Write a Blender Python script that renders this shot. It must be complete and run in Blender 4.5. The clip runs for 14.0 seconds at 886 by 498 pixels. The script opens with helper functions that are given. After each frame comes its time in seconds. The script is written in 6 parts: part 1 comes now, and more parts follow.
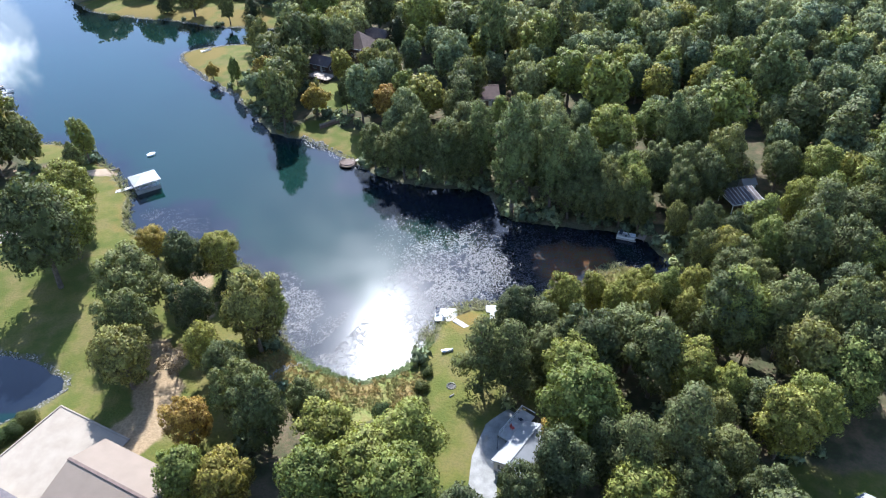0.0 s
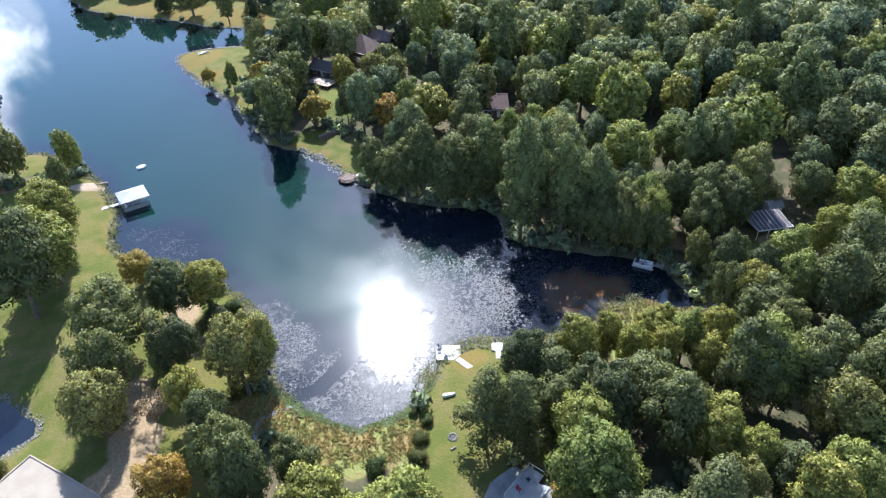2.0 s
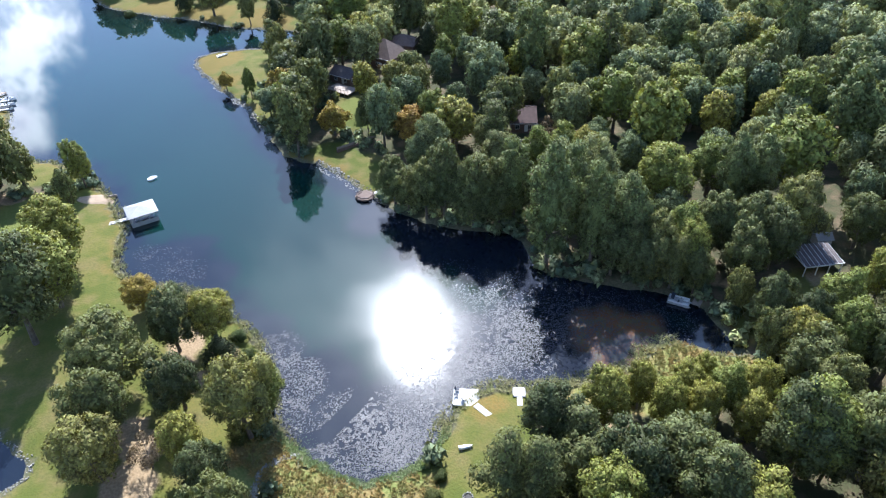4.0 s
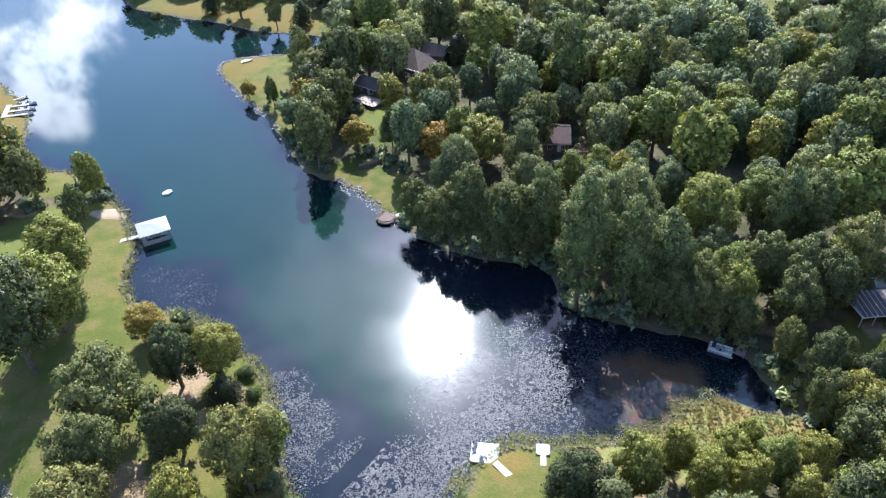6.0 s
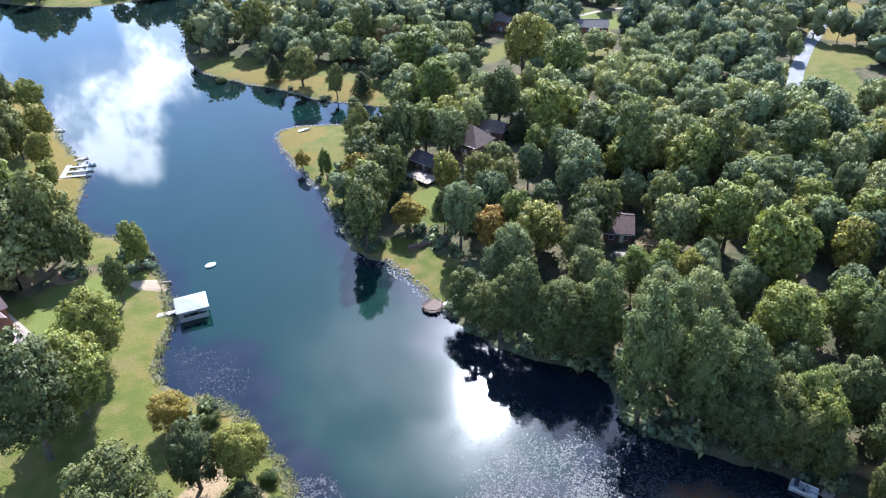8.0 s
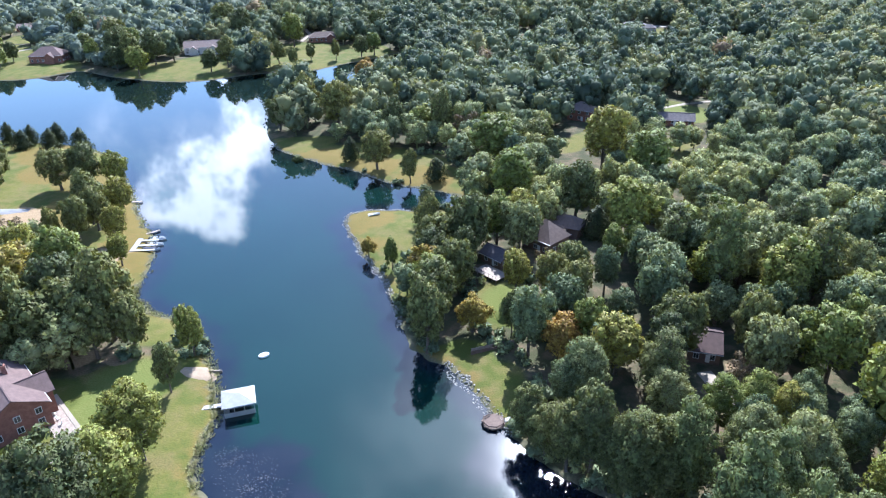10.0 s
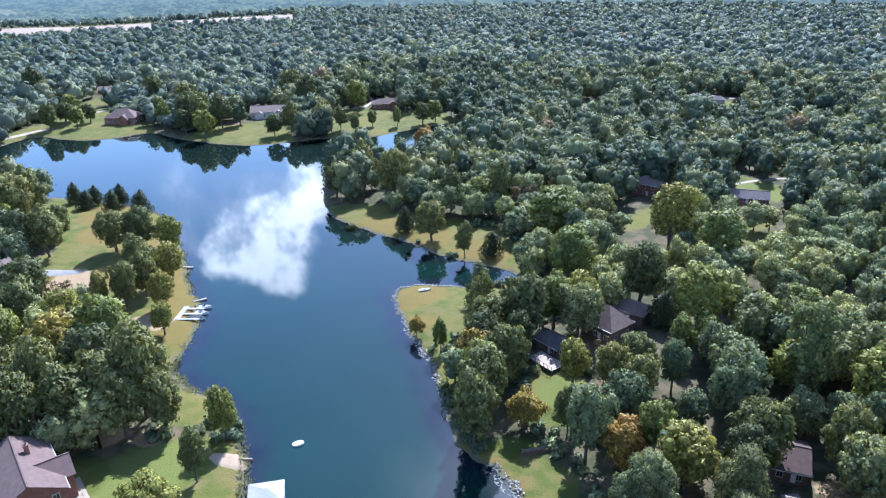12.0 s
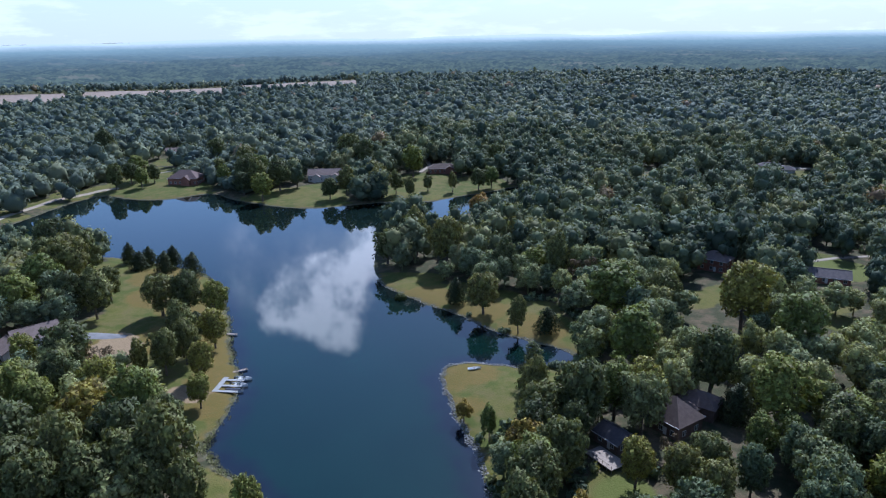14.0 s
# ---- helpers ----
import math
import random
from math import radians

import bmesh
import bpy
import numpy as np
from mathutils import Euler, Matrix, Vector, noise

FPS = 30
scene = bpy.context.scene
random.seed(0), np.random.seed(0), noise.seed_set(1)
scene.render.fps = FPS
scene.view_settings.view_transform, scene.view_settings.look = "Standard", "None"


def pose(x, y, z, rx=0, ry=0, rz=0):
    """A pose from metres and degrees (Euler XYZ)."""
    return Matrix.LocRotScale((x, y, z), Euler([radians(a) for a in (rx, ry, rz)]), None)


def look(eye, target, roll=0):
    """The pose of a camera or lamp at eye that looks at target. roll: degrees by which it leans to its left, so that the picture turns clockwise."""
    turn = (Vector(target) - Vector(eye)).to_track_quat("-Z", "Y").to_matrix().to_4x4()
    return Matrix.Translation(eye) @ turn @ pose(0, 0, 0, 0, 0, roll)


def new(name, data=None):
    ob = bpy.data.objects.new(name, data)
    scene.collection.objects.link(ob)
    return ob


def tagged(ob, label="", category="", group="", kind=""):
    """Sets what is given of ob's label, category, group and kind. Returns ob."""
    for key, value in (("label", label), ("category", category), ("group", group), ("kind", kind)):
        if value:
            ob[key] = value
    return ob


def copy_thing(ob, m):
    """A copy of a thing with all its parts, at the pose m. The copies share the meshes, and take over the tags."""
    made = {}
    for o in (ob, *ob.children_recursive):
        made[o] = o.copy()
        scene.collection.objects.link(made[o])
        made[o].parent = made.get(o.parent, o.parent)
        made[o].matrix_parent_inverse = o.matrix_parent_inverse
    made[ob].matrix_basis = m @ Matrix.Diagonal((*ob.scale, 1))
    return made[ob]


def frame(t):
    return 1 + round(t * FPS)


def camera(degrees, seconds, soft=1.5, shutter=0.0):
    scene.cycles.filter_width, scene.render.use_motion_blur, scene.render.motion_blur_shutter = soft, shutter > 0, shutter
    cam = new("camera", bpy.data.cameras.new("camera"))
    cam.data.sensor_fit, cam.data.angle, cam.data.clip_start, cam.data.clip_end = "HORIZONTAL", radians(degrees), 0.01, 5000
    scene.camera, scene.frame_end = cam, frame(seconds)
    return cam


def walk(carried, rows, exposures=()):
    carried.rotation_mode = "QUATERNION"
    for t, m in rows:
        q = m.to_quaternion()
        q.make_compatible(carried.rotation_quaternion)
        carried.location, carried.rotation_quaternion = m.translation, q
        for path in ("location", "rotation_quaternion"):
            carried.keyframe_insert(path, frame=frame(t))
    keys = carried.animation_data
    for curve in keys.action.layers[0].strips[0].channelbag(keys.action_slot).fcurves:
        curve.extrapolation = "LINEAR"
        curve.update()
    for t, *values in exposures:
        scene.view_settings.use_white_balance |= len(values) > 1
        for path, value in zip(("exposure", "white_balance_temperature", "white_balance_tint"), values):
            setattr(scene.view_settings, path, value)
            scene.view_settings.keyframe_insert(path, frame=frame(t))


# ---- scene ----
cam = camera(65.0, 14.0, soft=1.2)
PATH = [
    (0, (-0.108, -0.33, 98.853), (-0.134, 1.278, 97.665), -1.1),
    (0.5, (0.172, 3.155, 98.89), (0.143, 4.76, 97.697), -1.1),
    (1, (0.447, 6.653, 98.947), (0.414, 8.254, 97.748), -1.1),
    (1.5, (0.685, 10.077, 99.031), (0.645, 11.673, 97.826), -1.2),
    (2, (0.86, 13.415, 99.127), (0.81, 15.006, 97.916), -1.2),
    (2.5, (0.959, 16.675, 99.224), (0.892, 18.262, 98.009), -1.2),
    (3, (1.058, 19.879, 99.295), (0.974, 21.462, 98.075), -1.2),
    (5.5, (1.146, 35.628, 99.476), (0.972, 37.192, 98.242), -1.5),
    (6, (1.124, 38.747, 99.481), (0.928, 40.308, 98.246), -1.4),
    (6.5, (0.99, 41.913, 99.481), (0.773, 43.474, 98.249), -1.4),
    (7, (0.681, 45.13, 99.479), (0.439, 46.719, 98.289), -1.3),
    (7.5, (0.216, 48.375, 99.469), (-0.082, 49.989, 98.325), -1.3),
    (8, (-0.311, 51.557, 99.468), (-0.666, 53.191, 98.37), -1.3),
    (8.5, (-0.941, 54.704, 99.479), (-1.354, 56.355, 98.428), -1.3),
    (11, (-4.401, 70.583, 99.766), (-5.063, 72.279, 98.938), -1.0),
    (11.5, (-5.24, 73.659, 99.796), (-5.945, 75.356, 99.007), -1.1),
    (12, (-6.16, 76.624, 99.812), (-6.906, 78.32, 99.06), -1.0),
    (12.5, (-7.131, 79.546, 99.83), (-7.919, 81.242, 99.121), -1.0),
    (13, (-8.197, 82.462, 99.835), (-9.027, 84.155, 99.166), -1.0),
    (13.5, (-9.279, 85.357, 99.829), (-10.151, 87.045, 99.203), -1.0),
    (14, (-10.373, 88.192, 99.829), (-11.284, 89.873, 99.244), -1.0),
]
walk(cam, [(t, look(eye, target, roll)) for t, eye, target, roll in PATH],
     exposures=[(0, 1.42, 5660, 11.5), (7.0, 1.46, 5580, 12.5), (8.5, 1.58, 5500, 13), (11.0, 1.54, 5280, 14), (12.5, 1.19, 5170, 15), (14, 0.24, 5120, 15.5)])

# ---- world, sun ----
SUN_AZ, SUN_EL = radians(7.5), radians(44.5)
SUN_DIR = Vector((-math.sin(SUN_AZ) * math.cos(SUN_EL), math.cos(SUN_AZ) * math.cos(SUN_EL), math.sin(SUN_EL)))


class Nodes:
    """A small helper to write node trees in few lines."""

    def __init__(self, tree):
        self.tree = tree
        tree.nodes.clear()

    def add(self, kind, links=(), operation="", clamp=False, attribute="", rgba=False, smooth=False):
        node = self.tree.nodes.new(kind)
        if operation:
            node.operation = operation
        if clamp:
            node.use_clamp = True
        if attribute:
            node.attribute_name = attribute
        if rgba:
            node.data_type = "RGBA"
        if smooth:
            node.interpolation_type = "SMOOTHSTEP"
        for socket, source in dict(links).items():
            if isinstance(source, bpy.types.NodeSocket):
                self.tree.links.new(source, node.inputs[socket])
            else:
                node.inputs[socket].default_value = source
        return node

    def math(self, op, a, b=0.0, clamp=False):
        return self.add("ShaderNodeMath", {0: a, 1: b}, operation=op, clamp=clamp).outputs[0]

    def noise(self, vector, scale, detail=4.0, rough=0.55, w=None):
        links = {"Scale": scale, "Detail": detail, "Roughness": rough}
        if vector is not None:
            links["Vector"] = vector
        return self.add("ShaderNodeTexNoise", links).outputs["Fac"]

    def mix(self, fac, a, b):
        return self.add("ShaderNodeMix", {0: fac, 6: a, 7: b}, rgba=True).outputs[2]

    def ramp(self, fac, low, high):
        return self.add("ShaderNodeMapRange", {0: fac, 1: low, 2: high, 3: 0.0, 4: 1.0}, smooth=True).outputs[0]


def rgb(r, g, b):
    return (r, g, b, 1.0)


world = bpy.data.worlds.new("world")
scene.world = world
world.use_nodes = True
wn = Nodes(world.node_tree)
sky = wn.add("ShaderNodeTexSky")
sky.sky_type, sky.sun_disc, sky.sun_elevation, sky.sun_rotation = "NISHITA", False, SUN_EL, -SUN_AZ
sky.altitude, sky.air_density, sky.dust_density, sky.ozone_density = 100, 1.0, 0.4, 2.4
direction = wn.add("ShaderNodeTexCoord").outputs["Generated"]
split = wn.add("ShaderNodeSeparateXYZ", {0: direction})
azimuth = wn.math("MULTIPLY", wn.math("ARCTAN2", split.outputs[0], split.outputs[1]), 180 / math.pi)
rise_ = wn.math("MULTIPLY", wn.math("ARCSINE", split.outputs[2]), 180 / math.pi)
puffs = wn.noise(direction, 9.0, 9.0, 0.6)


def heap(az, el, wide, tall_):
    """1 in the middle of a heap of cloud, 0 at its rim and below it beyond; angles in degrees."""
    u = wn.math("DIVIDE", wn.math("SUBTRACT", azimuth, az), wide)
    v = wn.math("DIVIDE", wn.math("SUBTRACT", rise_, el), tall_)
    return wn.math("SUBTRACT", 1.0, wn.math("ADD", wn.math("MULTIPLY", u, u), wn.math("MULTIPLY", v, v)))


# one large cumulus north-west of the lake, in several heaps
heaps = heap(-37.5, 20.6, 5.6, 3.9)
for spot in ((-34.2, 17.0, 3.2, 5.2), (-41.6, 20.8, 3.4, 3.6), (-34.8, 13.2, 3.4, 2.6), (-66.0, 17.0, 8.0, 4.0), (34.0, 30.0, 9.0, 6.0), (120.0, 26.0, 14.0, 7.0), (-140.0, 32.0, 12.0, 8.0)):
    heaps = wn.math("MAXIMUM", heaps, heap(*spot))
body = wn.math("ADD", wn.math("MAXIMUM", heaps, -1.5), wn.math("MULTIPLY", wn.math("SUBTRACT", puffs, 0.5), 4.2))
cover = wn.ramp(body, -0.05, 0.75)
# a thin veil trailing west of it
veil = wn.math("MULTIPLY", wn.ramp(heap(-40.5, 17.5, 7.5, 6.5), 0.0, 0.9), wn.ramp(puffs, 0.36, 0.62))
cover = wn.math("MAXIMUM", cover, wn.math("MULTIPLY", veil, 0.4))
low = wn.math("SUBTRACT", 1.0, wn.ramp(split.outputs[2], 0.0, 0.17))
n_grey = wn.ramp(wn.math("ADD", wn.noise(direction, 15.0, 8.0, 0.62), wn.math("MULTIPLY", wn.math("SUBTRACT", rise_, 19.0), 0.012)), 0.38, 0.6)
cloud_light = wn.mix(n_grey, rgb(7.0, 8.3, 10.0), rgb(19.5, 19.8, 20.2))
hazy = wn.mix(wn.math("MULTIPLY", low, 0.85), sky.outputs[0], rgb(5.6, 6.3, 6.6))
# faint banks of cloud low over the horizon
banks = wn.noise(wn.add("ShaderNodeMapping", {0: direction, 3: (1.0, 1.0, 4.5)}).outputs[0], 9.0, 6.0, 0.6)
hazy = wn.mix(wn.math("MULTIPLY", wn.math("MULTIPLY", wn.ramp(banks, 0.47, 0.62), low), 0.8), hazy, rgb(7.4, 7.8, 7.9))
# thin bright wisps round the sun
near_sun = wn.add("ShaderNodeVectorMath", {0: direction, 1: tuple(SUN_DIR)}, operation="DOT_PRODUCT").outputs["Value"]
wisps = wn.noise(wn.add("ShaderNodeMapping", {0: direction, 2: (0.5, 0.3, 0.2), 3: (1.0, 1.6, 1.0)}).outputs[0], 5.0, 7.0, 0.62)
wisps = wn.math("MULTIPLY", wn.ramp(wisps, 0.42, 0.68), wn.ramp(near_sun, math.cos(radians(19)), math.cos(radians(4))))
hazy = wn.mix(wn.math("MULTIPLY", wisps, 0.6), hazy, rgb(15.0, 16.0, 17.0))
total = wn.mix(wn.math("MULTIPLY", cover, 0.88), hazy, cloud_light)
back = wn.add("ShaderNodeBackground", {0: total, 1: 0.115})
wn.add("ShaderNodeOutputWorld", {0: back.outputs[0]})

sun = new("sun", bpy.data.lights.new("sun", "SUN"))
sun.data.energy, sun.data.angle, sun.data.color = 5.0, radians(0.53), (1.0, 0.96, 0.9)
sun.matrix_world = look(SUN_DIR * 300, (0, 0, 0))


# ---- materials ----
def material(name):
    mat = bpy.data.materials.new(name)
    mat.use_nodes = True
    return mat, Nodes(mat.node_tree)


def finish(n, shader):
    n.add("ShaderNodeOutputMaterial", {0: shader})


def bumped(n, height, strength, distance):
    return n.add("ShaderNodeBump", {"Strength": strength, "Distance": distance, "Height": height}).outputs[0]


def plain(name, a, b, scale=1.5, rough=0.7, metal=0.0, bump=0.25, grain=18.0):
    """A surface between two tones, with blotches, grain and a fine relief."""
    mat, n = material(name)
    co = n.add("ShaderNodeTexCoord").outputs["Object"]
    blot, fine = n.noise(co, scale, 5.0), n.noise(co, grain, 3.0)
    fac = n.math("ADD", n.math("MULTIPLY", blot, 0.65), n.math("MULTIPLY", fine, 0.35))
    tone = n.mix(n.ramp(fac, 0.3, 0.7), rgb(*a), rgb(*b))
    bs = n.add("ShaderNodeBsdfPrincipled", {"Base Color": tone, "Roughness": rough, "Metallic": metal, "Normal": bumped(n, fine, bump, 0.03)})
    finish(n, bs.outputs[0])
    return mat


def leaf_material(name, tones, stuff=False, gloss=0.16, vary=1.0):
    """Leaves: the tone of a tree by chance (or by its own tint in joined woods), each spray a little different."""
    mat, n = material(name)
    if stuff:
        pick = n.add("ShaderNodeAttribute", attribute="tint").outputs["Fac"]
    else:
        pick = n.add("ShaderNodeObjectInfo").outputs["Random"]
    ramp = n.add("ShaderNodeValToRGB", {0: pick})
    els = ramp.color_ramp.elements
    while len(els) < len(tones):
        els.new(0.5)
    for e, (at, tone) in zip(els, tones):
        e.position, e.color = at, rgb(*tone)
    geo = n.add("ShaderNodeNewGeometry")
    spray = geo.outputs["Random Per Island"]
    pos = geo.outputs["Position"]
    patch = n.noise(pos, 0.35, 3.0)
    k = n.math("ADD", 0.81 - vary / 2, n.math("ADD", n.math("MULTIPLY", spray, vary), n.math("MULTIPLY", patch, 0.42)))
    hsv = n.add("ShaderNodeHueSaturation", {"Hue": n.math("ADD", 0.485, n.math("MULTIPLY", spray, 0.03)), "Value": k, "Color": ramp.outputs[0]})
    bs = n.add("ShaderNodeBsdfPrincipled", {"Base Color": hsv.outputs[0], "Roughness": 0.62, "Specular IOR Level": gloss})
    lit_through = n.add("ShaderNodeMix", {0: 1.0, 6: hsv.outputs[0], 7: rgb(1.25, 1.2, 0.6)}, rgba=True)
    lit_through.blend_type = "MULTIPLY"
    tr = n.add("ShaderNodeBsdfTranslucent", {0: lit_through.outputs[2]})
    both = n.add("ShaderNodeMixShader", {0: 0.2, 1: bs.outputs[0], 2: tr.outputs[0]})
    finish(n, both.outputs[0])
    return mat


LEAF = {
    "o": leaf_material("oak_leaves", [(0.0, (0.070, 0.082, 0.035)), (0.45, (0.108, 0.118, 0.043)), (0.8, (0.145, 0.147, 0.049)), (1.0, (0.178, 0.167, 0.052))]),
    "g": leaf_material("light_leaves", [(0.0, (0.129, 0.152, 0.040)), (1.0, (0.196, 0.202, 0.047))]),
    "y": leaf_material("yellow_green_leaves", [(0.0, (0.181, 0.185, 0.041)), (1.0, (0.222, 0.201, 0.048))]),
    "a": leaf_material("autumn_leaves", [(0.0, (0.222, 0.185, 0.041)), (0.6, (0.254, 0.182, 0.041)), (1.0, (0.254, 0.152, 0.040))]),
    "p": leaf_material("pine_needles", [(0.0, (0.089, 0.100, 0.040)), (1.0, (0.108, 0.115, 0.041))]),
    "c": leaf_material("cedar_leaves", [(0.0, (0.042, 0.053, 0.025)), (1.0, (0.055, 0.065, 0.028))]),
    "t": leaf_material("willow_leaves", [(0.0, (0.110, 0.130, 0.051)), (1.0, (0.138, 0.154, 0.053))]),
    "b": leaf_material("thin_brown_leaves", [(0.0, (0.105, 0.074, 0.041)), (1.0, (0.112, 0.086, 0.053))]),
    # oaks of the deeper woods: paler, bluer tones put haze into the leaves
    "w": leaf_material("hazy_oak_leaves", [(0.0, (0.086, 0.111, 0.061)), (0.45, (0.138, 0.163, 0.080)), (0.8, (0.194, 0.206, 0.092)), (1.0, (0.238, 0.232, 0.095))], gloss=0.09),
    "s": leaf_material("shrub_leaves", [(0.0, (0.040, 0.061, 0.017)), (1.0, (0.080, 0.086, 0.023))]),
}
WOODS_TONES = [(0.0, (0.092, 0.119, 0.071)), (0.35, (0.146, 0.174, 0.095)), (0.6, (0.205, 0.223, 0.105)), (0.8, (0.265, 0.272, 0.109)), (0.93, (0.297, 0.274, 0.112)), (1.0, (0.292, 0.211, 0.117))]
# haze put into the far leaf colour: bluer tones, less contrast
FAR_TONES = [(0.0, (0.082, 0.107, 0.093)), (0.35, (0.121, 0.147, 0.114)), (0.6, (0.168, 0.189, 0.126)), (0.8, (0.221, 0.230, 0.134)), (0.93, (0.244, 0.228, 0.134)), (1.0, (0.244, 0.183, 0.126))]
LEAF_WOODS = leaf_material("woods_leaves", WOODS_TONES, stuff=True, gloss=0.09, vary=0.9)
# tones of the middle woods carry a weaker share of painted haze
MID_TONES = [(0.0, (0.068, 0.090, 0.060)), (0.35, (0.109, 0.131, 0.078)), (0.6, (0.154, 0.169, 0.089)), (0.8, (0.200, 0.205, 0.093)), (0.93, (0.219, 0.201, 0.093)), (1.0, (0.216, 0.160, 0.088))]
LEAF_MID = leaf_material("hazy_mid_leaves", MID_TONES, stuff=True, gloss=0.05, vary=0.6)
LEAF_FAR = leaf_material("hazy_far_leaves", FAR_TONES, stuff=True, gloss=0.03, vary=0.3)
BARK = plain("bark", (0.06, 0.045, 0.032), (0.16, 0.13, 0.1), 2.0, 0.9, bump=0.6)


def ground_material():
    mat, n = material("ground")
    pos = n.add("ShaderNodeNewGeometry").outputs["Position"]
    lawn = n.add("ShaderNodeAttribute", attribute="lawn").outputs["Fac"]
    bare = n.add("ShaderNodeAttribute", attribute="bare").outputs["Fac"]
    marsh = n.add("ShaderNodeAttribute", attribute="marsh").outputs["Fac"]
    shore = n.add("ShaderNodeAttribute", attribute="shore").outputs["Fac"]
    lush = n.add("ShaderNodeAttribute", attribute="lush").outputs["Fac"]
    golden = n.add("ShaderNodeAttribute", attribute="golden").outputs["Fac"]
    big, mid, fine = n.noise(pos, 0.035, 4.0), n.noise(pos, 0.22, 5.0), n.noise(pos, 2.2, 4.0)
    grass = n.mix(n.ramp(n.math("ADD", n.math("MULTIPLY", big, 0.6), n.math("MULTIPLY", mid, 0.4)), 0.4, 0.6), rgb(0.076, 0.09, 0.017), rgb(0.132, 0.118, 0.029))
    grass = n.mix(n.ramp(mid, 0.42, 0.75), grass, rgb(0.14, 0.113, 0.044))
    grass = n.mix(n.math("MULTIPLY", n.ramp(fine, 0.35, 0.75), 0.5), grass, rgb(0.058, 0.074, 0.02))
    mown = n.mix(n.ramp(fine, 0.35, 0.7), rgb(0.1, 0.12, 0.027), rgb(0.128, 0.138, 0.038))
    grass = n.mix(n.math("MULTIPLY", n.ramp(n.math("ADD", lush, n.math("MULTIPLY", n.math("SUBTRACT", mid, 0.5), 0.8)), 0.3, 0.7), 0.85), grass, mown)
    dry = n.mix(n.ramp(fine, 0.35, 0.7), rgb(0.165, 0.105, 0.028), rgb(0.132, 0.103, 0.03))
    grass = n.mix(n.math("MULTIPLY", n.ramp(n.math("ADD", golden, n.math("MULTIPLY", n.math("SUBTRACT", mid, 0.5), 1.0)), 0.3, 0.75), 0.7), grass, dry)
    litter = n.mix(n.ramp(mid, 0.4, 0.65), rgb(0.05, 0.05, 0.025), rgb(0.13, 0.095, 0.06))
    litter = n.mix(n.math("MULTIPLY", n.ramp(fine, 0.4, 0.7), 0.6), litter, rgb(0.06, 0.075, 0.03))
    straw = n.mix(n.ramp(fine, 0.3, 0.7), rgb(0.3, 0.22, 0.13), rgb(0.21, 0.15, 0.085))
    weeds = n.mix(n.ramp(mid, 0.4, 0.6), rgb(0.14, 0.16, 0.045), rgb(0.18, 0.125, 0.05))
    weeds = n.mix(n.math("MULTIPLY", n.ramp(fine, 0.4, 0.7), 0.6), weeds, rgb(0.24, 0.22, 0.08))
    mud = n.mix(n.ramp(fine, 0.3, 0.7), rgb(0.13, 0.115, 0.07), rgb(0.07, 0.075, 0.04))

    def edged(a):
        return n.ramp(n.math("ADD", a, n.math("MULTIPLY", n.math("SUBTRACT", mid, 0.5), 0.9)), 0.35, 0.65)

    tone = n.mix(edged(lawn), litter, grass)
    tone = n.mix(edged(bare), tone, straw)
    tone = n.mix(edged(marsh), tone, weeds)
    tone = n.mix(edged(shore), tone, mud)
    bs = n.add("ShaderNodeBsdfPrincipled", {"Base Color": tone, "Roughness": 0.95, "Specular IOR Level": 0.15, "Normal": bumped(n, fine, 0.6, 0.25)})
    finish(n, bs.outputs[0])
    return mat


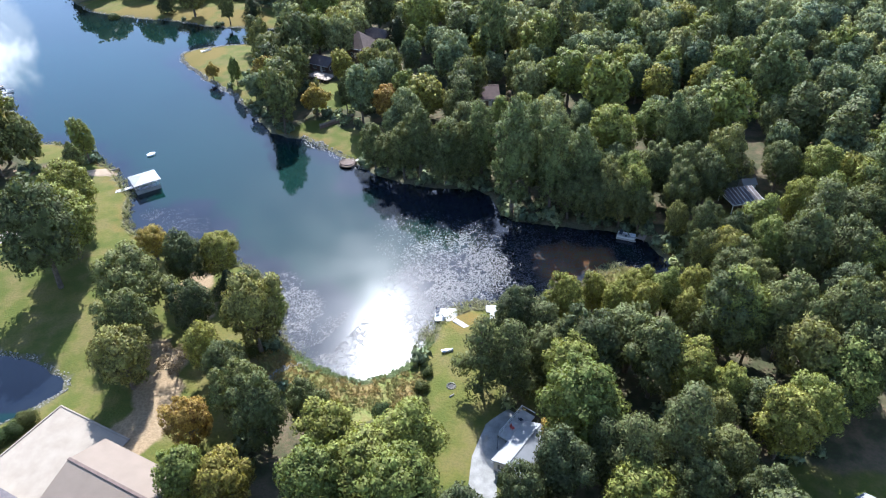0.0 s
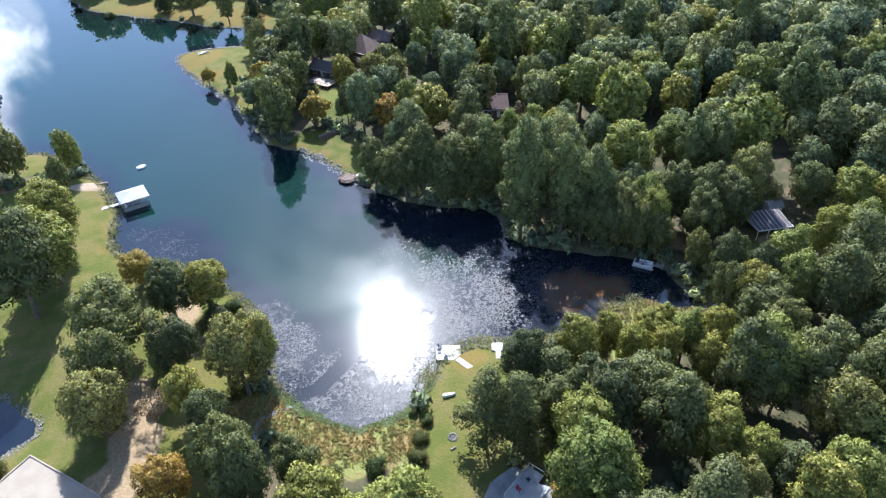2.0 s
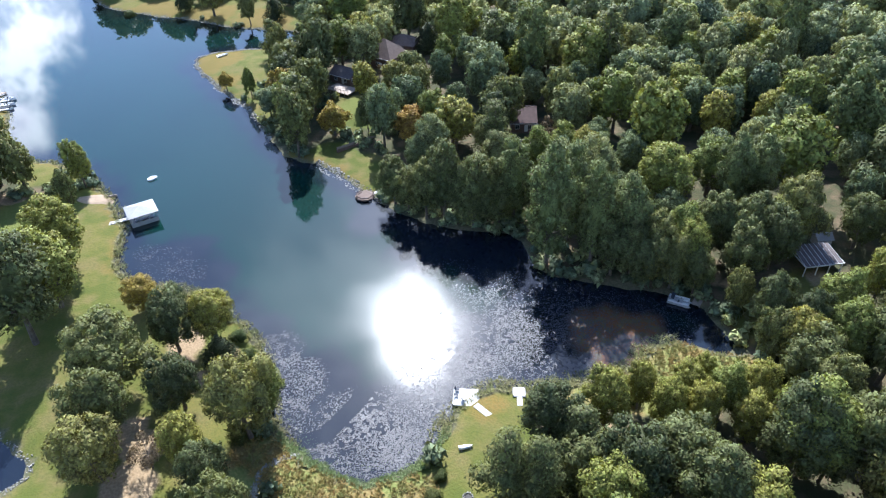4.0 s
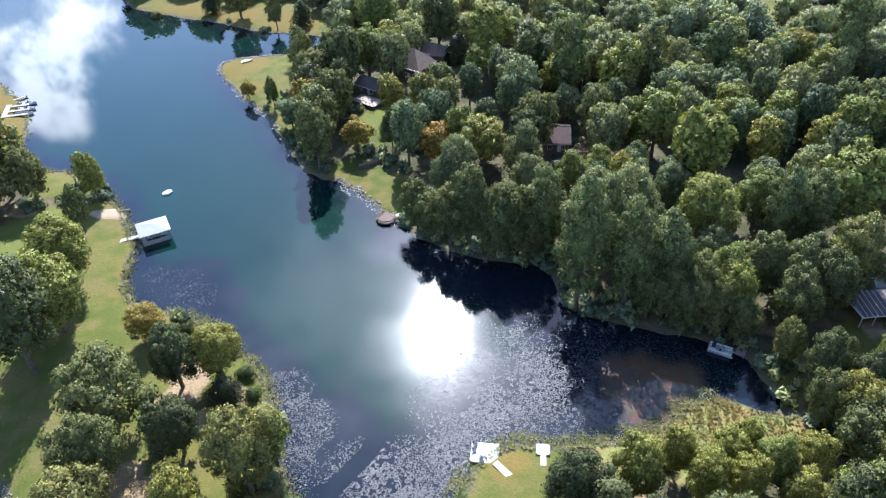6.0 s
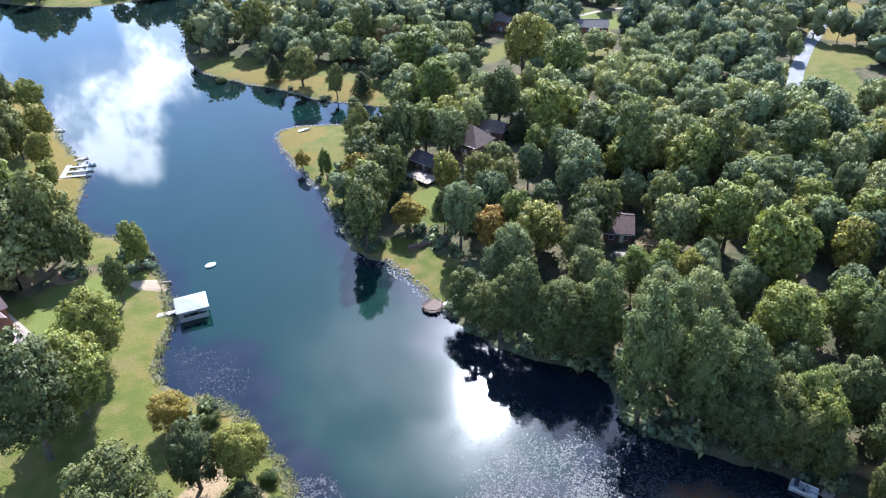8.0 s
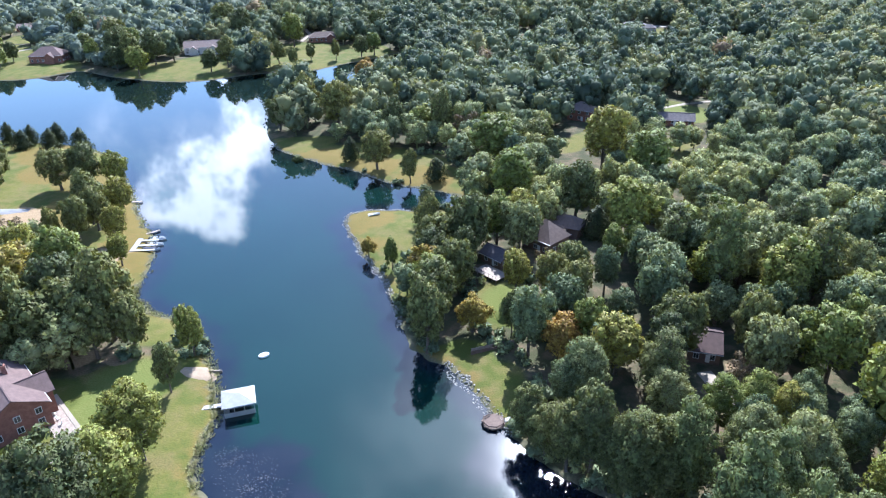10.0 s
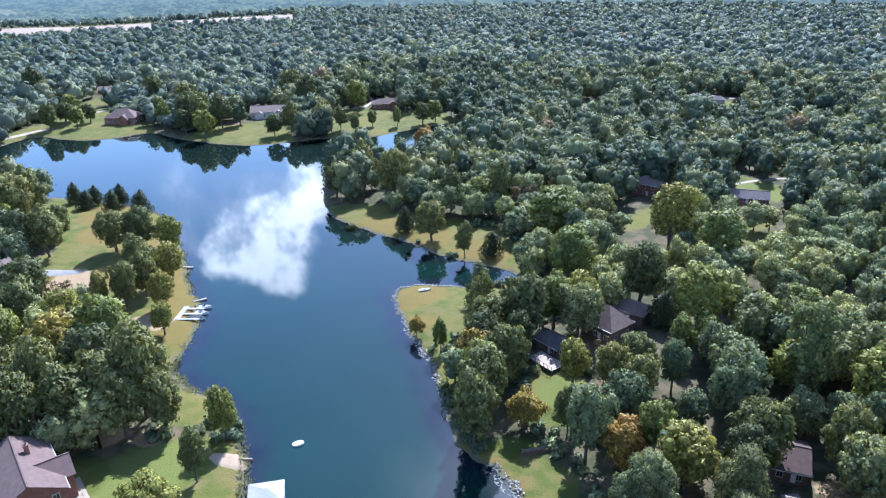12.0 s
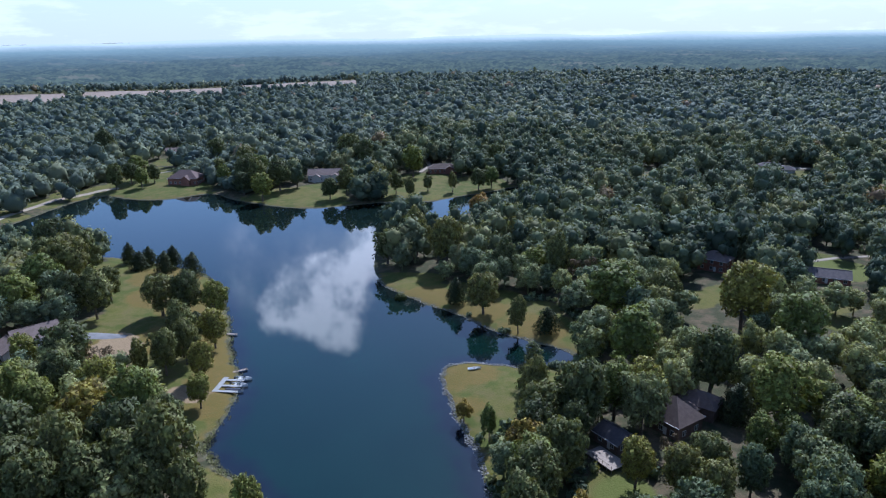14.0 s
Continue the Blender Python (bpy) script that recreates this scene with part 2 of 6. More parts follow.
def water_material():
    mat, n = material("lake_water")
    pos = n.add("ShaderNodeNewGeometry").outputs["Position"]
    depth = n.add("ShaderNodeAttribute", attribute="depth").outputs["Fac"]
    weedy_shaded = n.add("ShaderNodeAttribute", attribute="weedy_shaded").outputs["Fac"]
    big, mid = n.noise(pos, 0.02, 3.0), n.noise(pos, 0.12, 5.0, 0.62)
    deep = n.mix(n.ramp(big, 0.35, 0.65), rgb(0.002, 0.0165, 0.0135), rgb(0.0035, 0.0215, 0.017))
    weeds = n.mix(n.ramp(mid, 0.35, 0.65), rgb(0.004, 0.007, 0.014), rgb(0.009, 0.013, 0.02))
    edge = n.ramp(n.math("ADD", depth, n.math("MULTIPLY", n.math("SUBTRACT", mid, 0.5), 14.0)), 9.0, 1.0)
    tone = n.mix(edge, deep, weeds)
    # dark patches: weed beds, and painted shade under the cove's north bank
    patch = n.ramp(n.math("ADD", weedy_shaded, n.math("MULTIPLY", n.math("SUBTRACT", mid, 0.5), 1.6)), 0.2, 0.9)
    tone = n.mix(patch, tone, weeds)
    algae = n.add("ShaderNodeAttribute", attribute="algae").outputs["Fac"]
    scum = n.mix(n.ramp(n.noise(pos, 0.5, 4.0), 0.45, 0.6), rgb(0.13, 0.06, 0.024), rgb(0.1, 0.08, 0.038))
    tone = n.mix(n.ramp(n.math("ADD", algae, n.math("MULTIPLY", n.math("SUBTRACT", mid, 0.5), 1.4)), 0.25, 1.0), tone, scum)
    ripple = n.noise(n.add("ShaderNodeMapping", {0: pos, 3: (1.0, 0.7, 1.0)}).outputs[0], 2.0, 2.0, 0.5)
    gust = n.ramp(n.noise(pos, 0.03, 3.0), 0.4, 0.65)
    north = n.ramp(n.add("ShaderNodeSeparateXYZ", {0: pos}).outputs[1], 165.0, 250.0)
    cove = n.ramp(n.add("ShaderNodeSeparateXYZ", {0: pos}).outputs[1], 128.0, 108.0)
    breeze = n.math("ADD", n.math("SUBTRACT", 0.055, n.math("MULTIPLY", north, 0.045)), n.math("MULTIPLY", cove, 0.008))
    rough = n.math("ADD", breeze, n.math("MULTIPLY", gust, 0.012))
    # body colour darkened towards the north to set the tone of tree reflections
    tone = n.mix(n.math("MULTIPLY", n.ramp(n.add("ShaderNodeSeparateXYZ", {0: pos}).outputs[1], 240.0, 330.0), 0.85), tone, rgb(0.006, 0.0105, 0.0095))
    normal = bumped(n, ripple, n.math("SUBTRACT", 0.026, n.math("MULTIPLY", north, 0.018)), 0.11)
    bs = n.add("ShaderNodeBsdfPrincipled", {"Base Color": tone, "Roughness": rough, "IOR": 1.5, "Normal": normal})
    # wind-roughened part of the surface
    ruffled = n.add("ShaderNodeBsdfPrincipled", {"Base Color": tone, "Roughness": 0.2, "IOR": 1.4, "Normal": normal})
    share = n.math("MULTIPLY", n.math("SUBTRACT", 1.0, n.math("MULTIPLY", north, 0.8)), n.math("ADD", 0.02, n.math("MULTIPLY", gust, 0.06)))
    finish(n, n.add("ShaderNodeMixShader", {0: share, 1: bs.outputs[0], 2: ruffled.outputs[0]}).outputs[0])
    return mat


GROUND, WATER = ground_material(), water_material()

# ---- the plan: banks of the lake, clockwise from the dam ----
BANK_NORTH = [(-395, 268), (-428, 345), (-439, 389), (-404, 384), (-380, 395), (-372, 425), (-340, 412), (-297, 410), (-276, 416), (-257, 438), (-241, 452), (-220, 461), (-214, 478), (-200, 499), (-191, 522), (-182, 531)]
BANK_POINT = [(-176, 507), (-180, 454), (-194, 429), (-204, 393), (-196, 362), (-183, 339), (-168, 321), (-155, 313), (-136, 307), (-119, 303), (-106, 296), (-92, 293), (-76, 292), (-69, 287)]
BANK_EAST = [(-72, 280), (-82, 273), (-91, 272), (-101, 269), (-106, 263), (-101, 253), (-92, 242), (-84, 233), (-74, 223), (-68, 213), (-60, 200), (-53, 192), (-45, 191), (-37, 184), (-28, 175), (-22, 169), (-12, 163), (1, 161), (9, 160), (13, 146), (22, 143), (29, 142), (39, 140), (46, 137)]
BANK_SOUTH = [(49, 130), (52, 122), (47, 123), (40, 126), (34, 124), (30, 119), (22, 115), (11, 112), (2, 112), (-4, 106), (-5, 101), (-8, 96), (-12, 93), (-17, 91), (-22, 92), (-27, 95), (-33, 99), (-36, 103), (-38, 112), (-41, 118), (-46, 125), (-52, 130), (-60, 136), (-68, 138), (-79, 140), (-84, 147)]
BANK_WEST = [(-86, 157), (-93, 168), (-106, 182), (-119, 190), (-128, 190), (-139, 195), (-142, 201), (-146, 211), (-152, 221), (-160, 230), (-169, 236), (-181, 247), (-196, 262), (-223, 285), (-251, 299), (-300, 296), (-345, 286)]
POND = [(-120, 103), (-92, 100), (-83, 97), (-73, 91), (-76, 86), (-86, 79), (-122, 70)]


def rounded(points, times=2):
    for _ in range(times):
        cut = []
        for a, b in zip(points, points[1:] + points[:1]):
            cut += [(0.75 * a[0] + 0.25 * b[0], 0.75 * a[1] + 0.25 * b[1]), (0.25 * a[0] + 0.75 * b[0], 0.25 * a[1] + 0.75 * b[1])]
        points = cut
    return np.array(points)


INLET = [(-115, 528), (-104, 527), (-102, 544), (-105, 557), (-112, 553)]
LAKE = rounded(BANK_NORTH + BANK_POINT + BANK_EAST + BANK_SOUTH + BANK_WEST)
POND, INLET = rounded(POND, 1), rounded(INLET, 1)


def signed(points, outline):
    """Distance from each point to an outline: positive outside, negative inside."""
    a, b = outline, np.roll(outline, -1, axis=0)
    best, odd = np.full(len(points), 1e9), np.zeros(len(points), bool)
    for (ax, ay), (bx, by) in zip(a, b):
        px, py = points[:, 0] - ax, points[:, 1] - ay
        ex, ey = bx - ax, by - ay
        k = np.clip((px * ex + py * ey) / (ex * ex + ey * ey), 0, 1)
        best = np.minimum(best, (px - k * ex) ** 2 + (py - k * ey) ** 2)
        over = (ay > points[:, 1]) != (by > points[:, 1])
        if ay != by:
            odd ^= over & (points[:, 0] < ax + (points[:, 1] - ay) * ex / ey)
    best = np.sqrt(best)
    return np.where(odd, -best, best)


def wave(x, y, step, seed):
    """Smooth value noise on the plan, between -1 and 1."""
    rng = np.random.RandomState(seed)
    table = rng.uniform(-1, 1, (128, 128))
    u, v = x / step, y / step
    i, j = np.floor(u).astype(int), np.floor(v).astype(int)
    f, g = u - i, v - j
    f, g = f * f * (3 - 2 * f), g * g * (3 - 2 * g)
    t = lambda p, q: table[p % 128, q % 128]
    return (t(i, j) * (1 - f) + t(i + 1, j) * f) * (1 - g) + (t(i, j + 1) * (1 - f) + t(i + 1, j + 1) * f) * g


def bank_distance(p):
    d = np.minimum(np.minimum(signed(p, LAKE), signed(p, POND)), signed(p, INLET))
    return d + 0.7 * wave(p[:, 0], p[:, 1], 3.5, 3) * np.clip(1.4 - np.abs(d) / 20, 0.2, 1)


def height(p, d=None):
    """Ground height over the plan; the lake lies at 0."""
    x, y = p[:, 0], p[:, 1]
    d = bank_distance(p) if d is None else d
    land = np.minimum(0.3 * np.maximum(d, 0), 0.35) + 1.1 * (1 - np.exp(-np.maximum(d, 0) / 14)) + 0.022 * np.clip(d, 0, 160)
    land = land + np.clip(d / 12, 0, 1) * 0.35 * wave(x, y, 18, 5) + np.clip((d - 20) / 60, 0, 1) * 1.3 * wave(x, y, 70, 6)
    r = np.hypot(x, y)
    far = np.clip((r - 650) / 900, 0, 1)
    land = land + far * (7 * wave(x, y, 420, 7) + 4) + np.clip((r - 1700) / 1800, 0, 1) * 7 * (1 + wave(x, y, 700, 8)) + np.clip((r - 3500) / 1300, 0, 1) ** 1.3 * 72
    return np.where(d > 0, land, np.maximum(0.3 * d, -2.5))


def heights(xy):
    return height(np.array(xy, float).reshape(-1, 2))


def ground_at(x, y):
    return float(heights([(x, y)])[0])


def discs(p, spots, soft=4.0):
    """1 inside any of the round spots (x, y, radius), falling to 0 over a soft edge."""
    out = np.zeros(len(p))
    for x, y, r in spots:
        out = np.maximum(out, np.clip((r - np.hypot(p[:, 0] - x, p[:, 1] - y)) / soft + 0.5, 0, 1))
    return out


# open grass, as round spots (x, y, radius)
LAWN_SOUTH = [(3, 100, 9), (1, 90, 9), (1, 79, 9), (1, 68, 9), (2, 58, 10), (16, 86, 4), (36, 74, 4), (55, 62, 9), (66, 60, 9), (70, 140, 7), (61, 132, 5)]
LAWN_WEST = [(-60, 70, 24), (-75, 100, 26), (-90, 120, 22), (-62, 112, 20), (-100, 145, 26), (-52, 98, 14), (-100, 160, 16), (-110, 160, 13), (-120, 138, 22), (-120, 183, 8), (-55, 122, 14), (-140, 138, 14)]
LAWN_FAR_WEST = [(-150, 208, 9), (-160, 220, 11), (-175, 232, 14), (-195, 240, 18), (-215, 255, 22), (-235, 270, 24), (-258, 280, 20), (-285, 285, 14), (-200, 222, 14), (-187, 236, 18), (-205, 248, 24), (-228, 266, 26), (-168, 216, 14), (-249, 261, 14), (-225, 236, 14), (-212, 222, 9), (-281, 277, 10), (-222, 248, 16)]
LAWN_POINTS = [(-6, 416, 12), (2, 362, 8), (-40, 213, 6), (-92, 254, 17), (-84, 240, 12), (-80, 262, 16), (-62, 268, 12), (-70, 222, 7), (-42, 194, 8), (-34, 188, 8), (-30, 182, 7), (-33, 216, 8), (-40, 222, 8), (-160, 325, 9), (-140, 316, 12), (-122, 312, 10), (-105, 308, 12), (-88, 304, 12), (-75, 300, 8), (-45, 350, 10), (3, 405, 15), (-32, 360, 11), (5, 345, 8), (-150, 328, 9), (-130, 324, 9), (-112, 322, 9), (-95, 316, 10), (6, 275, 6)]
LAWN_NORTH = [(-111, 590, 9), (-108, 572, 9), (-106, 556, 8), (-24, 604, 15), (-22, 584, 11), (-420, 405, 26), (-395, 415, 24), (-440, 425, 24), (-470, 450, 20), (-315, 430, 22), (-290, 432, 22), (-300, 455, 20), (-245, 478, 24), (-230, 495, 24), (-255, 510, 22), (-215, 520, 20), (-140, 600, 16), (-128, 570, 10), (-35, 610, 24), (-10, 620, 20), (-480, 490, 18), (-440, 460, 18)]
LAWN_DAM = [(-372, 232, 14), (-395, 255, 14), (-418, 285, 14), (-436, 315, 14), (-448, 345, 14), (-450, 375, 14), (-446, 398, 12)]
LAWN_EAST = [(84, 312, 12), (88, 340, 16), (100, 365, 16), (112, 400, 16), (122, 440, 18), (130, 480, 20), (125, 300, 14), (150, 330, 16), (100, 318, 14)]
LAWNS = LAWN_SOUTH + LAWN_WEST + LAWN_FAR_WEST + LAWN_POINTS + LAWN_NORTH + LAWN_DAM + LAWN_EAST
BARE = [(19.5, 208, 3), (-55, 88, 5), (-54, 81, 5), (-57, 76, 5), (-54, 96, 3), (-49, 118, 3), (-47, 113, 2.5), (-121, 170, 4), (-130, 166, 4), (49, 144.5, 2.6), (53, 142, 2.2), (57, 142, 2), (72, 144, 2.5), (-57, 120, 4), (-53, 110, 3.4), (-58, 114, 3), (-59, 97, 4), (20, 101, 5), (23, 95, 3), (-207, 222, 9), (-213, 228, 6), (-198, 213, 6), (-166, 212, 4), (-160, 212, 4), (-190, 205, 6)]
MARSH = [(38, 121.5, 6), (45, 119, 7), (33, 119, 5), (-26, 88, 6), (-17, 86, 6), (-10, 88, 5), (-34, 94, 5), (-37, 91, 5), (30, 112, 6), (42, 118, 7), (50, 115, 6), (36, 119, 6), (20, 110, 4)]


# watered lawns, and grass gone golden by the water
LUSH = [(-109, 153, 9), (-104, 146, 8), (-112, 162, 9), (-100, 136, 8), (-95, 128, 6), (-38, 222, 7), (-62, 268, 9), (-55, 272, 9), (3, 405, 15)]
GOLDEN = [(122, 299, 9), (-152, 212, 9), (-162, 222, 9), (-172, 234, 9), (-185, 243, 10), (-207, 222, 12), (-200, 236, 12), (-215, 262, 14), (-235, 268, 16), (-255, 285, 16), (-95, 262, 8), (-99, 257, 8), (-88, 243, 6), (-140, 312, 12), (-115, 308, 12), (-90, 302, 12), (2, 108, 4), (110, 400, 18), (125, 460, 18)]


def axis(low, high, step, end_low, end_high, grow=1.12):
    inner = list(np.arange(low, high + step / 2, step))
    s, out = step, []
    at = high
    while at < end_high:
        s *= grow
        at += s
        out.append(min(at, end_high))
    s, pre, at = step, [], low
    while at > end_low:
        s *= grow
        at -= s
        pre.append(max(at, end_low))
    return np.array(pre[::-1] + inner + out)


def sheet(name, xs, ys, zfun, mat, attributes=None):
    gx, gy = np.meshgrid(xs, ys)
    p = np.column_stack([gx.ravel(), gy.ravel()])
    z, attrs = zfun(p)
    nx, ny = len(xs), len(ys)
    i, j = np.meshgrid(np.arange(nx - 1), np.arange(ny - 1))
    a = (j * nx + i).ravel()
    faces = np.column_stack([a, a + 1, a + nx + 1, a + nx]).ravel()
    me = bpy.data.meshes.new(name)
    me.vertices.add(len(p))
    me.vertices.foreach_set("co", np.column_stack([p, z]).astype(np.float32).ravel())
    me.loops.add(len(faces))
    me.loops.foreach_set("vertex_index", faces.astype(np.int32))
    me.polygons.add(len(a))
    me.polygons.foreach_set("loop_start", np.arange(0, len(faces), 4, dtype=np.int32))
    for key, values in attrs.items():
        me.attributes.new(key, "FLOAT", "POINT").data.foreach_set("value", values.astype(np.float32))
    me.update(calc_edges=True)
    me.shade_smooth()
    me.materials.append(mat)
    return new(name, me)


# pale fields beyond the woods: from and to in degrees, near and far in metres
FIELDS = [(-63, -53.4, 1290, 1560), (-52.6, -43, 1330, 1580), (-42.4, -33.5, 1390, 1590), (-15.2, -12.6, 1300, 1430)]


def in_field(p):
    """The pale stubble fields beyond the woods."""
    x, y = p[:, 0], p[:, 1]
    r, g = np.hypot(x, y), np.degrees(np.arctan2(x, y))
    out = np.zeros(len(p), bool)
    for g0, g1, r0, r1 in FIELDS:
        out |= (g > g0) & (g < g1) & (r > r0) & (r < r1)
    return out.astype(float)


def ground_values(p):
    d = bank_distance(p)
    lawn = discs(p, LAWNS, 5.0)
    r = np.hypot(p[:, 0], p[:, 1])
    lawn = np.maximum(lawn, 0.8 * np.clip((54 - p[:, 1]) / 12, 0, 1))
    lawn = np.maximum(lawn, 0.5 * np.clip((r - 620) / 150, 0, 1))
    return height(p, d), {
        "lawn": np.where(d < 6, np.maximum(lawn, discs(p, [(x, y, r + 5) for x, y, r in LAWNS], 5)), lawn),
        "bare": np.maximum(discs(p, BARE, 3.0), in_field(p)),
        "marsh": discs(p, MARSH, 3.0),
        "lush": discs(p, LUSH, 6.0),
        "golden": np.maximum(discs(p, GOLDEN, 6.0), 0.75 * np.clip(1 - d / 6.0, 0, 1) * (p[:, 1] > 120)),
        "shore": np.clip(1 - d / 2.2, 0, 1) * (d > -6),
    }


ground = sheet("ground", axis(-450, 110, 2.8, -4900, 4900, 1.07), axis(50, 540, 2.8, -1500, 4950, 1.07), ground_values, GROUND)
tagged(ground, "grassy and wooded ground sloping gently to the lake", "ground", kind="structure")


def lake_values(p):
    d = signed(p, LAKE)
    # weed beds, plus spots by the north bank that paint the trees' black shade
    weedy_shaded = discs(p, [(-10, 156, 12), (3, 152, 13), (14, 141, 10), (-24, 166, 8), (26, 138, 9), (-58, 214, 7), (-95, 268, 6), (-45, 118, 12), (-38, 108, 10), (-18, 100, 14), (0, 118, 14), (15, 125, 15), (28, 128, 12), (-70, 145, 12), (-62, 140, 8), (-30, 112, 10)], 8.0)
    algae = discs(p, [(28, 123, 5), (31, 129, 5), (24, 126, 5), (34, 130, 4), (27, 120, 4), (22, 130, 4), (27, 131, 5)], 5.0)
    return np.zeros(len(p)), {"depth": np.maximum(-d, 0), "weedy_shaded": weedy_shaded, "algae": algae}


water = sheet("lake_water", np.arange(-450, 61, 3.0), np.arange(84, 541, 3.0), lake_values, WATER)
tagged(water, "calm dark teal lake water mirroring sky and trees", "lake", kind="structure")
pond = sheet("pond_water", np.arange(-124, -66, 3.0), np.arange(68, 84.1, 2.0), lambda p: (np.zeros(len(p)) + 0.004, {"depth": np.full(len(p), 20.0), "weedy_shaded": np.zeros(len(p)), "algae": np.zeros(len(p))}), WATER)
inlet = sheet("inlet_water", np.arange(-119, -97, 3.0), np.arange(523, 562, 3.0), lambda p: (np.zeros(len(p)), {"depth": np.full(len(p), 20.0), "weedy_shaded": np.zeros(len(p)), "algae": np.zeros(len(p))}), WATER)
tagged(inlet, "small inlet of water between distant lawns", "pond", kind="structure")
tagged(pond, "small dark navy pond with a stone rim", "pond", kind="structure")


# ---- helpers for things ----
def thing(name, x, y, z, turn=0.0, label="", category="", group=""):
    ob = new(name)
    ob.matrix_world = pose(x, y, z, 0, 0, turn)
    return tagged(ob, label, category, group)


def part(name, bm, mat, parent, label=""):
    """Links a bmesh as one mesh object under a thing or a part, in the thing's own axes."""
    me = bpy.data.meshes.new(name)
    bmesh.ops.recalc_face_normals(bm, faces=bm.faces)
    bm.to_mesh(me)
    bm.free()
    me.materials.append(mat)
    ob = new(name, me)
    ob.parent = parent
    return tagged(ob, label)


def part_arrays(name, verts, tris, mat, parent=None, tint=None, normals=None):
    me = bpy.data.meshes.new(name)
    me.vertices.add(len(verts))
    me.vertices.foreach_set("co", np.asarray(verts, np.float32).ravel())
    me.loops.add(3 * len(tris))
    me.loops.foreach_set("vertex_index", np.asarray(tris, np.int32).ravel())
    me.polygons.add(len(tris))
    me.polygons.foreach_set("loop_start", np.arange(0, 3 * len(tris), 3, dtype=np.int32))
    if tint is not None:
        me.attributes.new("tint", "FLOAT", "POINT").data.foreach_set("value", np.asarray(tint, np.float32))
    me.update(calc_edges=True)
    if normals is not None:
        me.shade_smooth()
        me.normals_split_custom_set_from_vertices(np.asarray(normals, np.float32))
    me.materials.append(mat)
    ob = new(name, me)
    ob.parent = parent
    return ob


def box(bm, x0, x1, y0, y1, z0, z1, bevel=0.0):
    v = [bm.verts.new((x, y, z)) for z in (z0, z1) for x, y in ((x0, y0), (x1, y0), (x1, y1), (x0, y1))]
    faces = [bm.faces.new([v[i] for i in f]) for f in ((3, 2, 1, 0), (4, 5, 6, 7), (0, 1, 5, 4), (1, 2, 6, 5), (2, 3, 7, 6), (3, 0, 4, 7))]
    if bevel:
        bmesh.ops.bevel(bm, geom=list({e for f in faces for e in f.edges}), offset=bevel, segments=1, affect="EDGES")
    return bm


def boxed(*args, **kw):
    return box(bmesh.new(), *args, **kw)


def tube(bm, a, b, r0, r1, sides=7):
    a, b = Vector(a), Vector(b)
    q = (b - a).to_track_quat("Z", "Y")
    rings = [[bm.verts.new(c + q @ Vector((r * math.cos(k * math.tau / sides), r * math.sin(k * math.tau / sides), 0))) for k in range(sides)] for c, r in ((a, r0), (b, r1))]
    for k in range(sides):
        m = (k + 1) % sides
        bm.faces.new((rings[0][k], rings[0][m], rings[1][m], rings[1][k]))
    bm.faces.new(rings[0][::-1])
    bm.faces.new(rings[1])
    return bm


# ---- trees ----
def ico(level):
    bm = bmesh.new()
    bmesh.ops.create_icosphere(bm, subdivisions=level, radius=1.0)
    v = np.array([x.co[:] for x in bm.verts])
    f = np.array([[x.index for x in face.verts] for face in bm.faces])
    bm.free()
    return v, f


ICO = {1: ico(1), 2: ico(2)}


def sprays(rng, lobes, count, size, droop=0.15, flat=0.0, soft=0.7):
    """Leaf sprays over the outside of a crown's lobes: verts and triangles of bent, pointed blades."""
    c, r = np.array([l[0] for l in lobes], float), np.array([l[1] for l in lobes], float)
    area = (r[:, 0] * r[:, 2]) ** 1.0
    pts, nrm = [], []
    while sum(len(p) for p in pts) < count:
        k = rng.choice(len(lobes), count, p=area / area.sum())
        u = rng.normal(size=(count, 3))
        u /= np.linalg.norm(u, axis=1)[:, None]
        u[:, 2] = np.where(u[:, 2] < -0.55, -u[:, 2], u[:, 2])
        p = c[k] + r[k] * u * (1.26 - 0.5 * rng.uniform(0, 1, (count, 1)) ** 0.9)
        keep = np.ones(count, bool)
        for m in range(len(lobes)):
            q = (p - c[m]) / r[m]
            keep &= (k == m) | ((q * q).sum(1) > 0.74)
        pts.append(p[keep])
        nrm.append(u[keep])
    p, u = np.concatenate(pts)[:count], np.concatenate(nrm)[:count]
    n = u + rng.normal(size=u.shape) * 0.55 + np.array([0, 0, flat])
    n /= np.linalg.norm(n, axis=1)[:, None]
    n = np.where((n * u).sum(1)[:, None] < 0, -n, n)
    a = np.cross(n, rng.normal(size=n.shape))
    a /= np.linalg.norm(a, axis=1)[:, None]
    b = np.cross(n, a)
    s = size * rng.uniform(0.6, 1.35, (count, 1))
    w = s * rng.uniform(0.34, 0.6, (count, 1))
    tip = p + a * s * 0.7 + n * s * rng.uniform(-0.12, 0.3, (count, 1)) - np.array([0, 0, droop]) * s
    v = np.stack([p - a * s * 0.5 - b * w, tip, p - a * s * 0.35 + b * w], 1).reshape(-1, 3)
    t = np.arange(count)[:, None] * 3 + np.array([[0, 1, 2]])
    whole = p - (c.min(0) + c.max(0)) / 2
    whole /= np.linalg.norm(whole, axis=1)[:, None] + 1e-6
    g = (u * 0.65 + whole * 0.35) * soft + n * (1 - soft) + rng.normal(size=u.shape) * 0.1
    g /= np.linalg.norm(g, axis=1)[:, None]
    return v, t, np.repeat(g, 3, 0)


